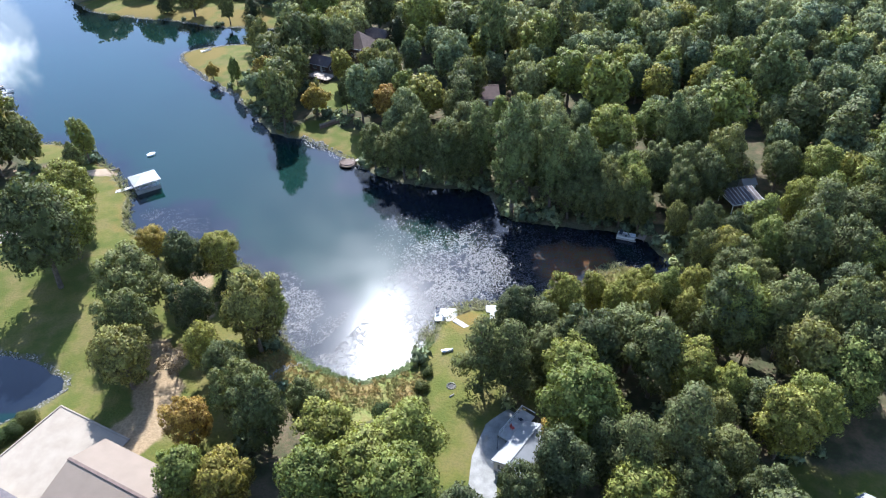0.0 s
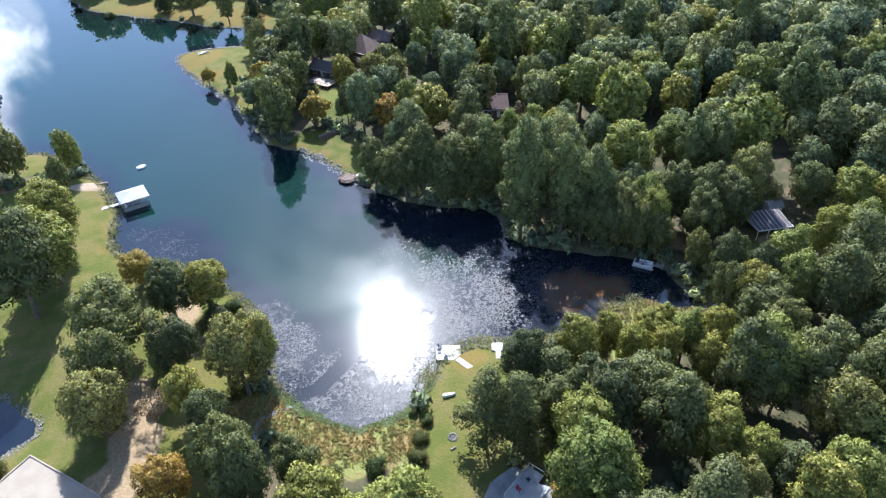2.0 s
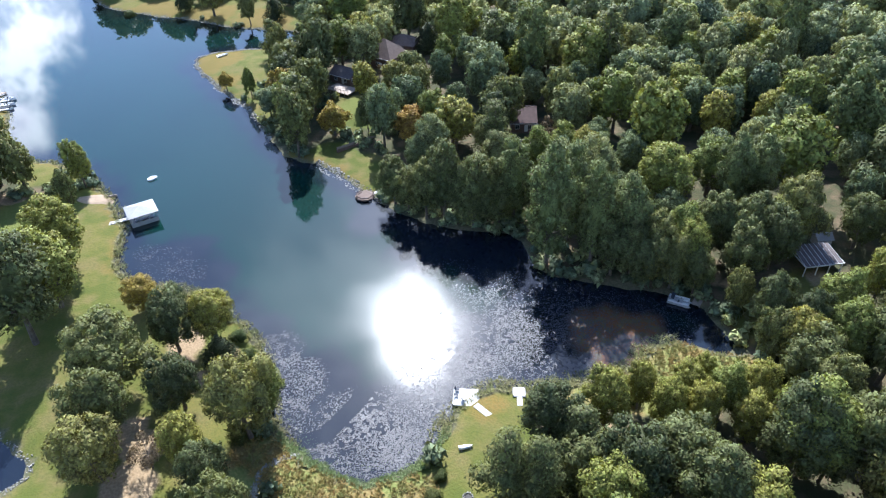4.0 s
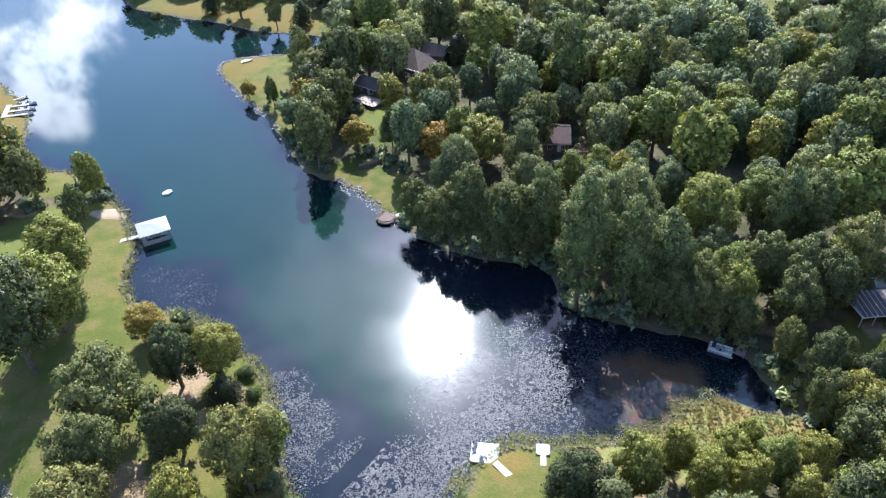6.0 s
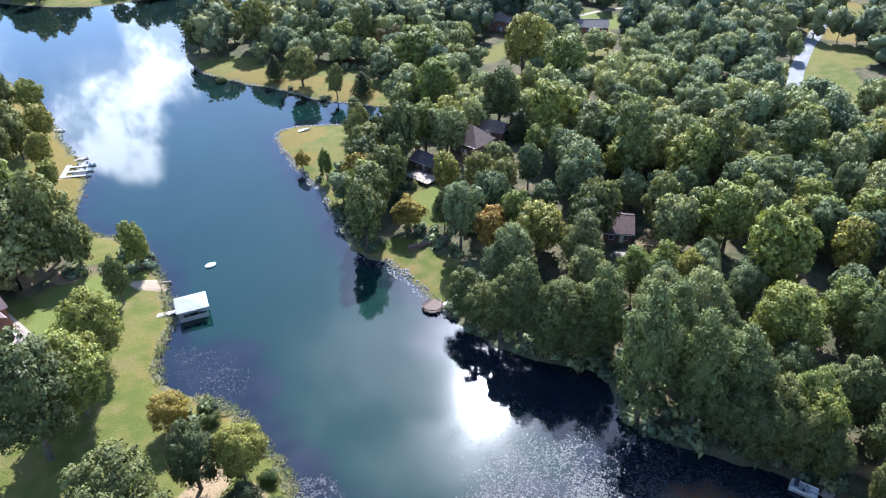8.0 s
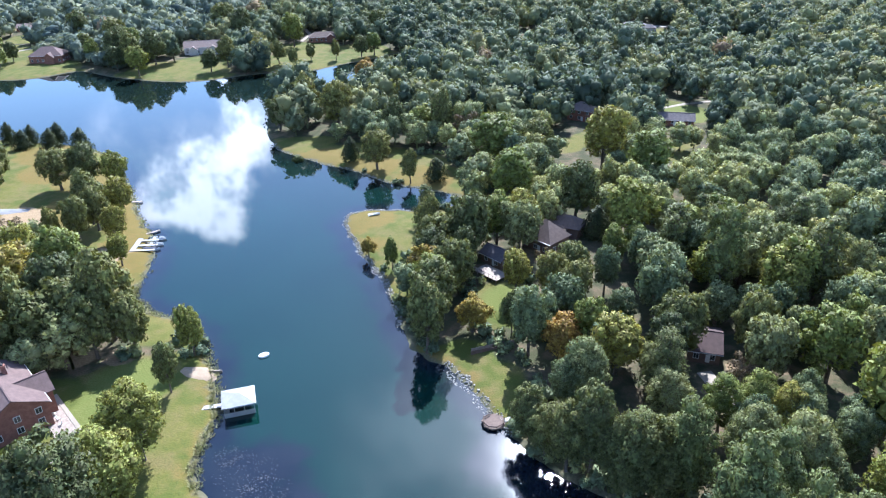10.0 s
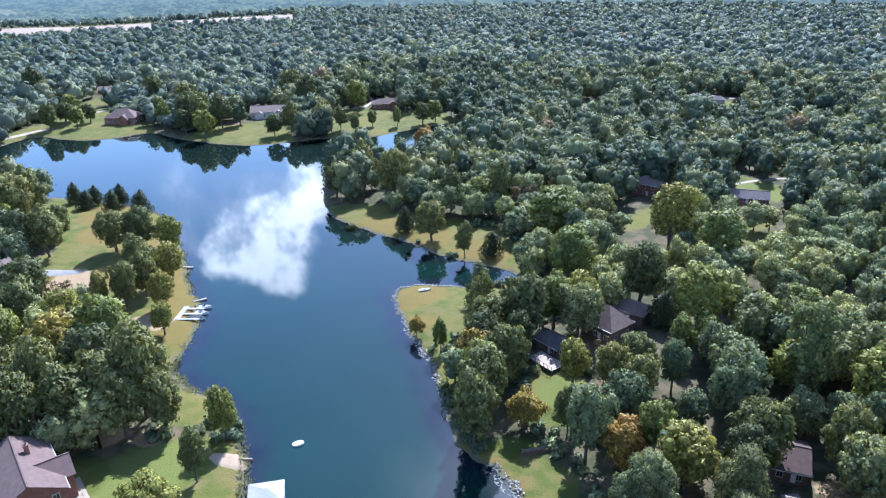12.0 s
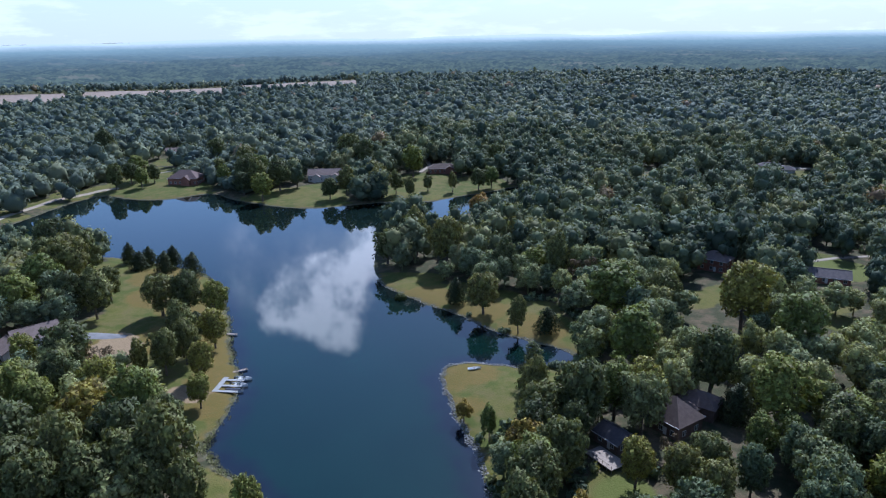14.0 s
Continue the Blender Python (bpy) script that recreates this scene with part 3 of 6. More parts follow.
def cores(rng, lobes, level, k=0.84):
    vs, ts, ns, at = [], [], [], 0
    v0, f0 = ICO[level]
    for c, r in lobes:
        v = v0 * np.array(r) * k * (1 + rng.normal(size=(len(v0), 1)) * 0.08) + np.array(c)
        vs.append(v)
        ts.append(f0 + at)
        ns.append(v0)
        at += len(v0)
    return np.concatenate(vs), np.concatenate(ts), np.concatenate(ns)


def join(*pairs):
    vs, ts, ns, at = [], [], [], 0
    for v, t, n in pairs:
        vs.append(v)
        ts.append(t + at)
        ns.append(n)
        at += len(v)
    return np.concatenate(vs), np.concatenate(ts), np.concatenate(ns)


def lobes_for(form, rng, n=None):
    """The lobes of a crown, for a tree whose crown is about 6 m in radius."""
    out = []
    domes = {"broad": (5.0, 5.5, 7.5, 50), "oval": (4.4, 6.3, 8.7, 50), "tall": (4.0, 8.6, 9.6, 50)}
    if form in domes:
        wide, high, mid_z, usual = domes[form]
        n = n or usual
        grow_ = math.sqrt(usual / n)
        out.append(((0, 0, mid_z), (wide * 0.8, wide * 0.8, high * 0.8)))
        bulge, lean = rng.uniform(0, 6.28, 3), rng.uniform(0.05, 0.16, 3)
        for k in range(n):
            a = k * 2.39996 + rng.uniform(-0.3, 0.3)
            h = -0.78 + 1.76 * (k + 0.5) / n + rng.uniform(-0.06, 0.06)
            h = min(h, 0.99)
            swell = 1 + sum(q * math.cos((m + 1) * a + b + 2.2 * h) for m, (b, q) in enumerate(zip(bulge, lean)))
            d = wide * math.sqrt(max(1 - h * h, 0.0)) * swell * rng.uniform(0.68, 0.95)
            if h < -0.3:
                d *= 0.9
            s = (0.7 + 1.15 * rng.uniform() ** 1.6) * grow_ * (wide / 5.0) ** 0.5
            z = mid_z + high * h * rng.uniform(0.86, 0.98) * (1 + 0.5 * (swell - 1))
            out.append(((d * math.cos(a), d * math.sin(a), z), (s, s, s * rng.uniform(0.85, 1.15))))
    elif form == "pine":
        for k in range(18):
            h = k / 17
            d = rng.uniform(1.6, 4.2) * (1.05 - 0.85 * h)
            a = k * 2.4 + rng.uniform(-0.5, 0.5)
            s = rng.uniform(1.6, 2.2) * (1.1 - 0.4 * h)
            out.append(((d * math.cos(a), d * math.sin(a), 3.4 + 11.0 * h), (s * 1.25, s * 1.25, s * 0.7)))
    elif form == "cedar":
        for k in range(7):
            h = k / 6
            s = (3.9 * (1 - h) ** 0.55 + 1.2) * rng.uniform(0.85, 1.12)
            out.append(((rng.uniform(-0.7, 0.7), rng.uniform(-0.7, 0.7), 1.8 + 8.2 * h), (s, s, 2.2)))
    elif form == "thin":
        for k in range(12):
            a = k * 2.4
            h = rng.uniform(-0.8, 0.9)
            d = rng.uniform(2.5, 4.6)
            s = rng.uniform(0.9, 1.7)
            out.append(((d * math.cos(a), d * math.sin(a), 7.5 + 3.4 * h), (s, s, s * 0.8)))
    elif form == "shrub":
        for k in range(6):
            a = k * 2.4
            s = rng.uniform(2.0, 3.2)
            d = rng.uniform(0.5, 3.4)
            out.append(((d * math.cos(a), d * math.sin(a), s * 0.8), (s, s, s)))
    return out


TRUNK_TOP = {"broad": 11.0, "oval": 12.8, "tall": 15.0, "pine": 14.5, "cedar": 11.0, "thin": 9.0, "shrub": 1.5}


def trunk_mesh(form, lobes, rng):
    bm = bmesh.new()
    top = TRUNK_TOP[form]
    r = {"broad": 0.38, "oval": 0.32, "tall": 0.36, "pine": 0.27, "cedar": 0.2, "thin": 0.26, "shrub": 0.12}[form]
    bend = Vector((rng.uniform(-0.4, 0.4), rng.uniform(-0.4, 0.4), 0))
    a, b, c = Vector((0, 0, -0.6)), bend + Vector((0, 0, top * 0.45)), bend * 1.6 + Vector((0, 0, top))
    tube(bm, a, b, r * 1.35, r * 0.8)
    tube(bm, b, c, r * 0.8, r * 0.25)
    for centre, size in lobes[1:] if len(lobes) < 20 else lobes[1:20]:
        q = Vector(centre)
        start = b.lerp(c, min(max((q.z - b.z) / max(c.z - b.z, 0.1) - 0.35, -0.15), 0.8))
        if form != "cedar":
            tube(bm, start, q, r * 0.36, r * 0.1, 5)
    return bm


NAMES = {"o": "oak_tree", "w": "hickory_tree", "g": "maple_tree", "y": "poplar_tree", "a": "autumn_tree", "p": "pine_tree", "c": "cedar_tree", "t": "willow_tree", "b": "thin_tree", "s": "shrub"}
LABELS = {
    "o": "broad dark green oak tree in full leaf",
    "w": "oak tree in dense woods, leaves toned greyer and bluer for haze",
    "g": "broad light green maple tree in full leaf",
    "y": "yellow-green poplar tree with a rounded crown",
    "a": "tree turning golden and orange in early autumn",
    "p": "tall pine tree with layered open branches",
    "c": "dense dark green cedar with a pointed crown",
    "t": "tall narrow willow tree at the water's edge",
    "b": "thin brown tree with half-bare branches",
    "s": "low rounded green shrub",
}
FORMS = {"o": "broad", "w": "broad", "g": "oval", "y": "oval", "a": "broad", "p": "pine", "c": "cedar", "t": "tall", "b": "thin", "s": "shrub"}
COUNT = {"broad": 1.0, "oval": 0.95, "tall": 1.0, "pine": 0.8, "cedar": 0.75, "thin": 0.45, "shrub": 0.5}


def tree_model(kind, seed, detail):
    """One tree with trunk and crown, about 14 m high, kept as the first of its copies."""
    rng = np.random.RandomState(seed)
    form = "oval" if kind in "ow" and seed % 3 == 0 else FORMS[kind]
    lobes = lobes_for(form, rng)
    count, size = (7000, 0.34) if detail else (2700, 0.58)
    count = int(count * COUNT[form])
    if form == "thin":
        size *= 0.75
    leaves = sprays(rng, lobes, count, size, flat=0.6 if form == "pine" else 0.0, soft=0.55)
    if form not in ("thin",):
        leaves = join(leaves, cores(rng, lobes, 1, 0.5 if form == "pine" else 0.62))
    root = new(NAMES[kind])
    tagged(root, LABELS[kind], "shrub" if kind == "s" else "tree", "trees round the lake")
    part("trunk", trunk_mesh(form, lobes, rng), BARK, root)
    part_arrays("crown", leaves[0], leaves[1], LEAF[kind], root, None, leaves[2])
    return root


# trees that stand apart (x, y, crown radius, kind)
TREES_LAWN = [(-122, 176, 5.0, "o"), (-107, 179, 3.4, "y"), (-103, 165, 3.2, "o"), (-96, 147, 6.4, "y"), (-93, 137, 5.4, "y"), (-91, 122, 9.5, "o"), (-91, 133, 7.2, "g"), (-69, 112, 7.6, "o"), (-69, 129, 4.2, "a"), (-60, 121, 5.0, "o"), (-54, 107, 4.7, "o"), (-53, 124, 4.5, "y"), (-48, 115, 3.3, "c"), (-41, 103, 6.4, "o"), (-37, 104, 4.4, "g"), (-64, 92, 6.2, "o"), (-65, 100, 5.6, "o"), (-48, 94, 3.8, "y"), (-43, 89, 4.6, "o"), (-38, 82, 5.0, "o"), (-34, 77, 5.2, "o"), (-44, 75, 4.4, "a"), (-27, 81, 3.9, "o")]
TREES_SOUTH = [(-44, 65, 4.4, "g"), (-35, 63, 5.2, "a"), (-22, 73, 5.3, "y"), (-16, 68, 6.6, "g"), (-9, 73, 6.2, "g"), (-10, 63, 6.4, "g"), (-24, 64, 5.5, "g"), (5.5, 91, 4.6, "p"), (10.5, 90, 4.4, "p"), (13, 103, 5.6, "o"), (18, 99, 4.6, "p"), (23, 106, 4.1, "y"), (18, 82, 3.4, "c"), (25, 77, 5.7, "g"), (17, 74.5, 2.8, "a"), (18, 67, 5.6, "o"), (11, 62, 4.2, "o"), (1, 60, 5.3, "o"), (25, 70, 4.0, "p"), (30, 68, 5.2, "p"), (38, 70, 5.4, "p"), (30, 62, 5.5, "g"), (45, 69, 5.0, "o"), (45, 76, 3.7, "o")]
TREES_EAST = [(43, 86, 5.1, "y"), (54, 79, 5.3, "o"), (61, 77, 5.4, "g"), (48, 81, 3.8, "g"), (35, 96, 6.8, "o"), (27, 93, 6.2, "o"), (38, 89, 6.2, "o"), (33, 105, 3.3, "y"), (39, 105, 3.2, "y"), (47, 104, 3.6, "y"), (56, 100, 6.4, "g"), (65, 98, 6.8, "o"), (73, 94, 7.0, "o"), (73, 86, 6.4, "o"), (58, 153, 5.6, "o"), (63, 158, 5.0, "o"), (69, 157.5, 5.2, "g"), (45, 151, 4.8, "g"), (50, 153, 4.6, "o"), (86, 158, 5.6, "o"), (94, 154, 5.6, "g"), (100, 151, 3.8, "y"), (90, 140, 5.0, "g"), (82, 138, 4.4, "y"), (15, 147.5, 6.2, "t"), (24.5, 147, 5.2, "t"), (31.5, 149, 5.4, "t"), (20, 156, 5.4, "t"), (33, 155, 7.0, "o")]
TREES_CREEK = [(30, 111, 3.0, "y"), (38, 111, 3.4, "y"), (44, 109, 3.6, "g"), (49.5, 109.5, 3.4, "y"), (34, 107.5, 3.2, "g"), (41.5, 114, 2.4, "y"), (45, 147, 4.6, "g"), (57, 147, 5.6, "o"), (65, 151, 5.4, "o"), (72, 160, 6.0, "o"), (53, 155, 5.6, "o"), (-52.5, 91.5, 3.6, "b"), (34, 148, 5.0, "o"), (39.5, 150, 5.4, "o"), (38, 144.5, 3.6, "o"), (30, 149, 5.0, "o"), (58, 130, 4.6, "o"), (70, 130, 5.0, "g"), (57, 123.5, 4.0, "o"), (63, 125, 4.6, "o"), (54, 137, 3.0, "o"), (69, 121, 5.0, "g")]
TREES_COVE = [(-13, 165.5, 5.4, "o"), (-1.5, 163.6, 5.6, "o"), (4.6, 163.6, 5.2, "o"), (-21.5, 171.5, 4.6, "o"), (35.5, 144, 4.6, "o"), (41.5, 143, 4.2, "o"), (46.5, 142, 3.6, "o"), (7, 213, 5.6, "o"), (3, 205, 5.0, "o"), (4.5, 216, 5.4, "o"), (22.5, 217, 5.4, "o"), (-18, 170, 4.8, "o"), (-9, 171, 6.0, "o"), (0, 169, 7.0, "o"), (6, 173, 6.8, "o"), (-4, 166, 5.8, "o"), (8, 164, 5.2, "t"), (-20, 199, 4.2, "a"), (-53, 199, 6.2, "o"), (19, 199, 4.2, "b"), (46, 194, 7.8, "g"), (44, 172, 7.2, "g"), (64, 176, 6.4, "o"), (77, 179, 8.0, "g"), (-76, 264, 4.0, "p"), (-64, 241, 7.0, "o"), (-56, 247, 7.6, "o"), (-62, 224, 6.0, "a"), (-54, 225, 6.4, "o"), (-55, 210, 6.4, "o"), (-43, 205, 4.6, "a"), (-42, 260, 5.6, "y"), (-85, 236, 2.5, "a"), (-76, 233, 2.3, "g")]
TREES_POINT = [(-60, 255, 6.0, "o"), (-50, 257, 6.0, "g"), (-69, 247, 4.8, "o"), (-54, 235, 4.6, "o"), (-63, 232, 5.4, "o"), (-57, 218, 5.4, "g"), (-28, 231, 4.8, "o"), (-21, 228, 5.2, "o"), (-34, 210, 3.2, "o"), (-20, 202, 5.0, "a"), (-15, 209, 4.6, "g"), (-11, 269, 8.0, "g"), (-20, 266, 5.0, "c"), (-179, 346, 7.4, "o"), (-172, 361, 7.0, "o"), (-151, 352, 8.6, "o"), (-114, 311, 6.6, "o"), (-119, 344, 6.3, "o"), (-126, 311, 3.9, "c"), (-149, 308, 3.3, "s"), (-95, 299, 4.0, "o"), (-85, 301, 4.0, "c"), (-108, 348, 6.3, "g"), (-99, 350, 6.3, "o"), (-86, 342, 6.5, "b"), (-68, 325, 9.6, "g"), (-52, 285, 8.2, "g"), (-53, 337, 7.0, "o"), (-29, 282, 7.2, "o"), (-8, 319, 8.6, "g")]
TREES_WEST = [(-287, 291, 3.6, "c"), (-274, 286, 4.0, "c"), (-276, 293, 3.8, "c"), (-260, 288, 3.8, "c"), (-263, 296, 4.0, "c"), (-246, 291, 4.4, "c"), (-221, 254, 7.4, "o"), (-212, 258, 6.2, "o"), (-201, 261, 4.8, "y"), (-252, 255, 5.6, "o"), (-278, 256, 9.6, "o"), (-240, 240, 6.8, "o"), (-246, 234, 6.8, "o"), (-259, 222, 8.0, "g"), (-187, 233, 6.2, "o"), (-181, 229, 5.2, "o"), (-180, 220, 5.0, "o"), (-184, 214, 3.4, "o"), (-183, 243, 4.6, "y"), (-168, 223, 4.0, "y"), (-156, 211, 3.6, "y"), (-195, 246, 3.4, "c"), (-205, 205, 8.2, "o"), (-217, 199, 4.4, "y")]
TREES_BEND = [(-137, 173, 7.0, "o"), (-129, 171, 6.0, "o"), (-150, 168, 7.0, "o"), (-146, 158, 6.6, "o"), (-158, 152, 7.0, "o"), (-187, 190, 6.2, "o"), (-176, 196, 5.4, "y"), (-161, 180, 8.0, "a"), (-158, 172, 5.2, "a"), (-158, 193, 6.8, "g"), (-149, 193, 5.4, "o"), (-188, 179, 6.2, "g"), (-180, 180, 5.6, "g"), (-146, 179, 7.6, "o"), (-131, 179, 8.0, "o"), (-171, 166, 8.0, "o"), (-157, 161, 8.0, "o"), (-140, 166, 7.4, "o"), (-325, 280, 9.0, "o"), (-300, 262, 8.0, "o"), (-284, 268, 7.0, "o"), (-272, 240, 7.5, "g"), (-196, 209, 4.6, "b"), (-37.6, 229, 4.2, "y"), (-31.5, 238, 3.2, "b"), (-23, 237, 5.2, "o"), (-14, 252, 3.7, "g"), (-7.5, 256, 3.8, "g")]
TREES_NORTH = [(-444, 418, 7.0, "o"), (-452, 430, 7.5, "g"), (-432, 428, 5.0, "o"), (-345, 428, 7.0, "o"), (-338, 434, 8.0, "o"), (-352, 452, 8.0, "g"), (-283, 440, 6.0, "o"), (-278, 452, 7.0, "o"), (-265, 470, 6.0, "o"), (-208, 505, 5.5, "o"), (-203, 515, 6.0, "g"), (-395, 455, 6.5, "o"), (-375, 440, 5.0, "g"), (-427, 413, 5.2, "g"), (-440, 402, 6.5, "o"), (-322, 420, 7.0, "g"), (-329, 445, 9.0, "o"), (-291, 451, 3.4, "c"), (-272, 476, 8.6, "o"), (-305, 512, 10.0, "o"), (-239, 467, 3.7, "o"), (-236, 485, 3.8, "o"), (-221, 492, 3.8, "o"), (-268, 520, 8.0, "g"), (-438, 496, 8.8, "o"), (-526, 460, 10.0, "o"), (-168, 423, 7.0, "a"), (-224, 572, 7.9, "o"), (-251, 469, 5.6, "o"), (-337, 538, 10.5, "o"), (-387, 477, 8.9, "o"), (-26, 332, 8.8, "y"), (-355, 440, 8.0, "o"), (-365, 455, 8.0, "o"), (-262, 462, 6.5, "o"), (-166, 452, 5.0, "a")]
PLACED = TREES_LAWN + TREES_SOUTH + TREES_EAST + TREES_CREEK + TREES_COVE + TREES_POINT + TREES_WEST + TREES_BEND + TREES_NORTH

# houses and yards that the woods keep clear of (x, y, radius)
CLEAR = [(86, 337, 13), (112, 312, 12), (124, 299, 9), (106, 302, 7), (-38, 345, 12), (-36, 335, 10), (2, 340, 11), (3, 330, 9), (-178, 440, 12), (-170, 470, 12), (-107, 525, 10), (-106, 508, 9), (-40, 214, 8), (-37, 222, 7), (-31, 190, 6), (-46, 200, 5), (-62, 68, 17), (11, 74, 8), (-125, 143, 16), (-186, 418, 13), (-178, 402, 10), (-26, 232, 8), (-20, 248, 7), (-30, 253, 10), (-29, 240, 8), (-24, 264, 8), (-45, 236, 8), (-36, 243, 6), (13, 208, 9), (14, 199, 7), (13, 191, 6), (73, 149, 9), (72, 139, 8), (76, 131, 6), (-37, 368, 10), (-4, 372, 10), (4, 362, 9), (-27, 610, 20), (-23, 588, 16), (-20, 568, 12), (-116, 610, 13), (-111, 588, 12), (-107, 566, 11), (-105, 545, 9), (57, 143, 6), (64, 143, 6), (-387, 565, 15), (-380, 545, 12), (-323, 640, 14), (-318, 615, 12), (-600, 610, 10), (-620, 640, 10), (-640, 670, 10), (-665, 700, 10), (-690, 728, 10), (-38, 382, 10), (2, 385, 12), (-235, 210, 12), (-223, 208, 9), (-226, 189, 8), (-214, 191, 7), (-226, 198, 7), (-17, 88, 11), (10, 111, 9), (-208, 222, 12), (-172, 208, 10), (-196, 230, 8), (-405, 432, 15), (-318, 478, 18), (-253, 535, 16), (-128, 640, 12), (-30, 632, 18), (-503, 515, 14)]
ROAD = [(77, 325), (82, 345), (92, 375), (104, 405), (113, 435), (121, 465), (128, 495), (133, 540)]
ROADS = [(x, y, 9.0) for x, y in ROAD]


def wooded(p, low=None):
    d = bank_distance(p)
    x, y = p[:, 0], p[:, 1]
    open_ = np.maximum(discs(p, LAWNS, 1.0), np.maximum(discs(p, CLEAR, 1.0), np.maximum(discs(p, ROADS, 1.0), discs(p, MARSH, 1.0))))
    field = in_field(p) > 0.5
    field |= (wave(x, y, 26, 60) + 0.5 * wave(x, y, 9, 61) < -0.72) & (y > 235)
    return (open_ < 0.5) & (d > (np.where(x > -30, 2.0, 3.5) if low is None else low)) & ~field


def scatter(x0, x1, y0, y1, step, seed, jitter=0.42, low=None):
    rng = np.random.RandomState(seed)
    gx, gy = np.meshgrid(np.arange(x0, x1, step), np.arange(y0, y1, step * 0.87))
    gx[1::2] += step / 2
    p = np.column_stack([gx.ravel(), gy.ravel()])
    p += rng.uniform(-jitter, jitter, p.shape) * step
    return p[wooded(p, low)]


def in_sight(p, margin=40):
    """Inside the wide fan of land before the flight, seen from above."""
    x, y = p[:, 0], p[:, 1]
    return (x < 0.72 * y + margin) & (x > -1.95 * (y - 60) - 60 - margin)


near_wood = scatter(-340, 200, 50, 700, 9.3, 21, 0.5)
near_wood = near_wood[in_sight(near_wood, 25)]
# an open, low stretch of marsh south of the white docks
near_wood = near_wood[~((near_wood[:, 0] > 24) & (near_wood[:, 0] < 58) & (near_wood[:, 1] > 98) & (near_wood[:, 1] < 114))]
xy = np.array([(t[0], t[1]) for t in PLACED])
rad = np.array([t[2] for t in PLACED])
gap = (np.hypot(near_wood[:, None, 0] - xy[None, :, 0], near_wood[:, None, 1] - xy[None, :, 1]) - rad[None] * 0.85).min(1)
near_wood = near_wood[gap > np.where((near_wood[:, 0] > 15) & (near_wood[:, 1] < 135), 0.2, 2.2)]
rank = np.argsort(np.hypot(near_wood[:, 0] - 20, near_wood[:, 1] - 110) + np.where(near_wood[:, 0] < -60, 60, 0))
single, rest = near_wood[rank[:240]], near_wood[rank[240:]]

rng = np.random.RandomState(5)
MODELS = {}


def plant(x, y, z, r, kind, k, grow_up=1.0):
    near = math.hypot(x, y - 78) < 118
    key = (kind, k % (3 if kind in "ogw" else 2), near)
    turn, tall = rng.uniform(0, 360), rng.uniform(0.88, 1.18) * grow_up
    s = r / {"p": 5.0, "c": 5.2, "t": 5.0, "g": 5.2, "y": 5.2}.get(kind, 6.0)
    up_ = (0.35 + 0.65 * s) * tall * (1.15 if kind in "ow" else 1.0) if kind in "ogyw" else s * tall
    if kind in "tp":
        up_ = max(s, 0.85) * tall * 1.15
    m = Matrix.LocRotScale((x, y, z), Euler((0, 0, radians(turn))), (s, s, up_))
    if key not in MODELS:
        MODELS[key] = tree_model(kind, 100 + len(MODELS) * 7, near)
        MODELS[key].matrix_world = m
    else:
        copy = copy_thing(MODELS[key], Matrix())
        copy.matrix_basis = m


# the list gives where the crowns show; the feet of the tall ones stand nearer to the flight
tall_ones = np.array([t[3] in "ogyp" for t in PLACED])
to_flight = np.array([[0.0, 40.0]]) - xy
to_flight /= np.linalg.norm(to_flight, axis=1)[:, None]
for step_ in (4.5, 3.4, 2.2, 1.1, 0.0):
    feet = xy + to_flight * step_ * np.clip(rad / 5.5, 0.75, 1.2)[:, None] * tall_ones[:, None]
    if step_ == 4.5:
        stand_at, settled = feet.copy(), bank_distance(feet) > 1.2
    else:
        ok = ~settled & (bank_distance(feet) > 1.2)
        stand_at[ok], settled = feet[ok], settled | ok
stand_at[~settled] = xy[~settled]
zs = heights(stand_at)
for k, ((_, _, r, kind), (x, y), z) in enumerate(zip(PLACED, stand_at, zs)):
    plant(x, y, z, r, kind, k)
for k, ((x, y), z) in enumerate(zip(single, heights(single))):
    kind = rng.choice(list("ooooooooooogggytp"))
    # oaks further off take the haze-toned leaves
    if kind == "o" and y > 140:
        kind = "w"
    plant(x, y, z, rng.uniform(3.9, 6.8), str(kind), k, 0.94)


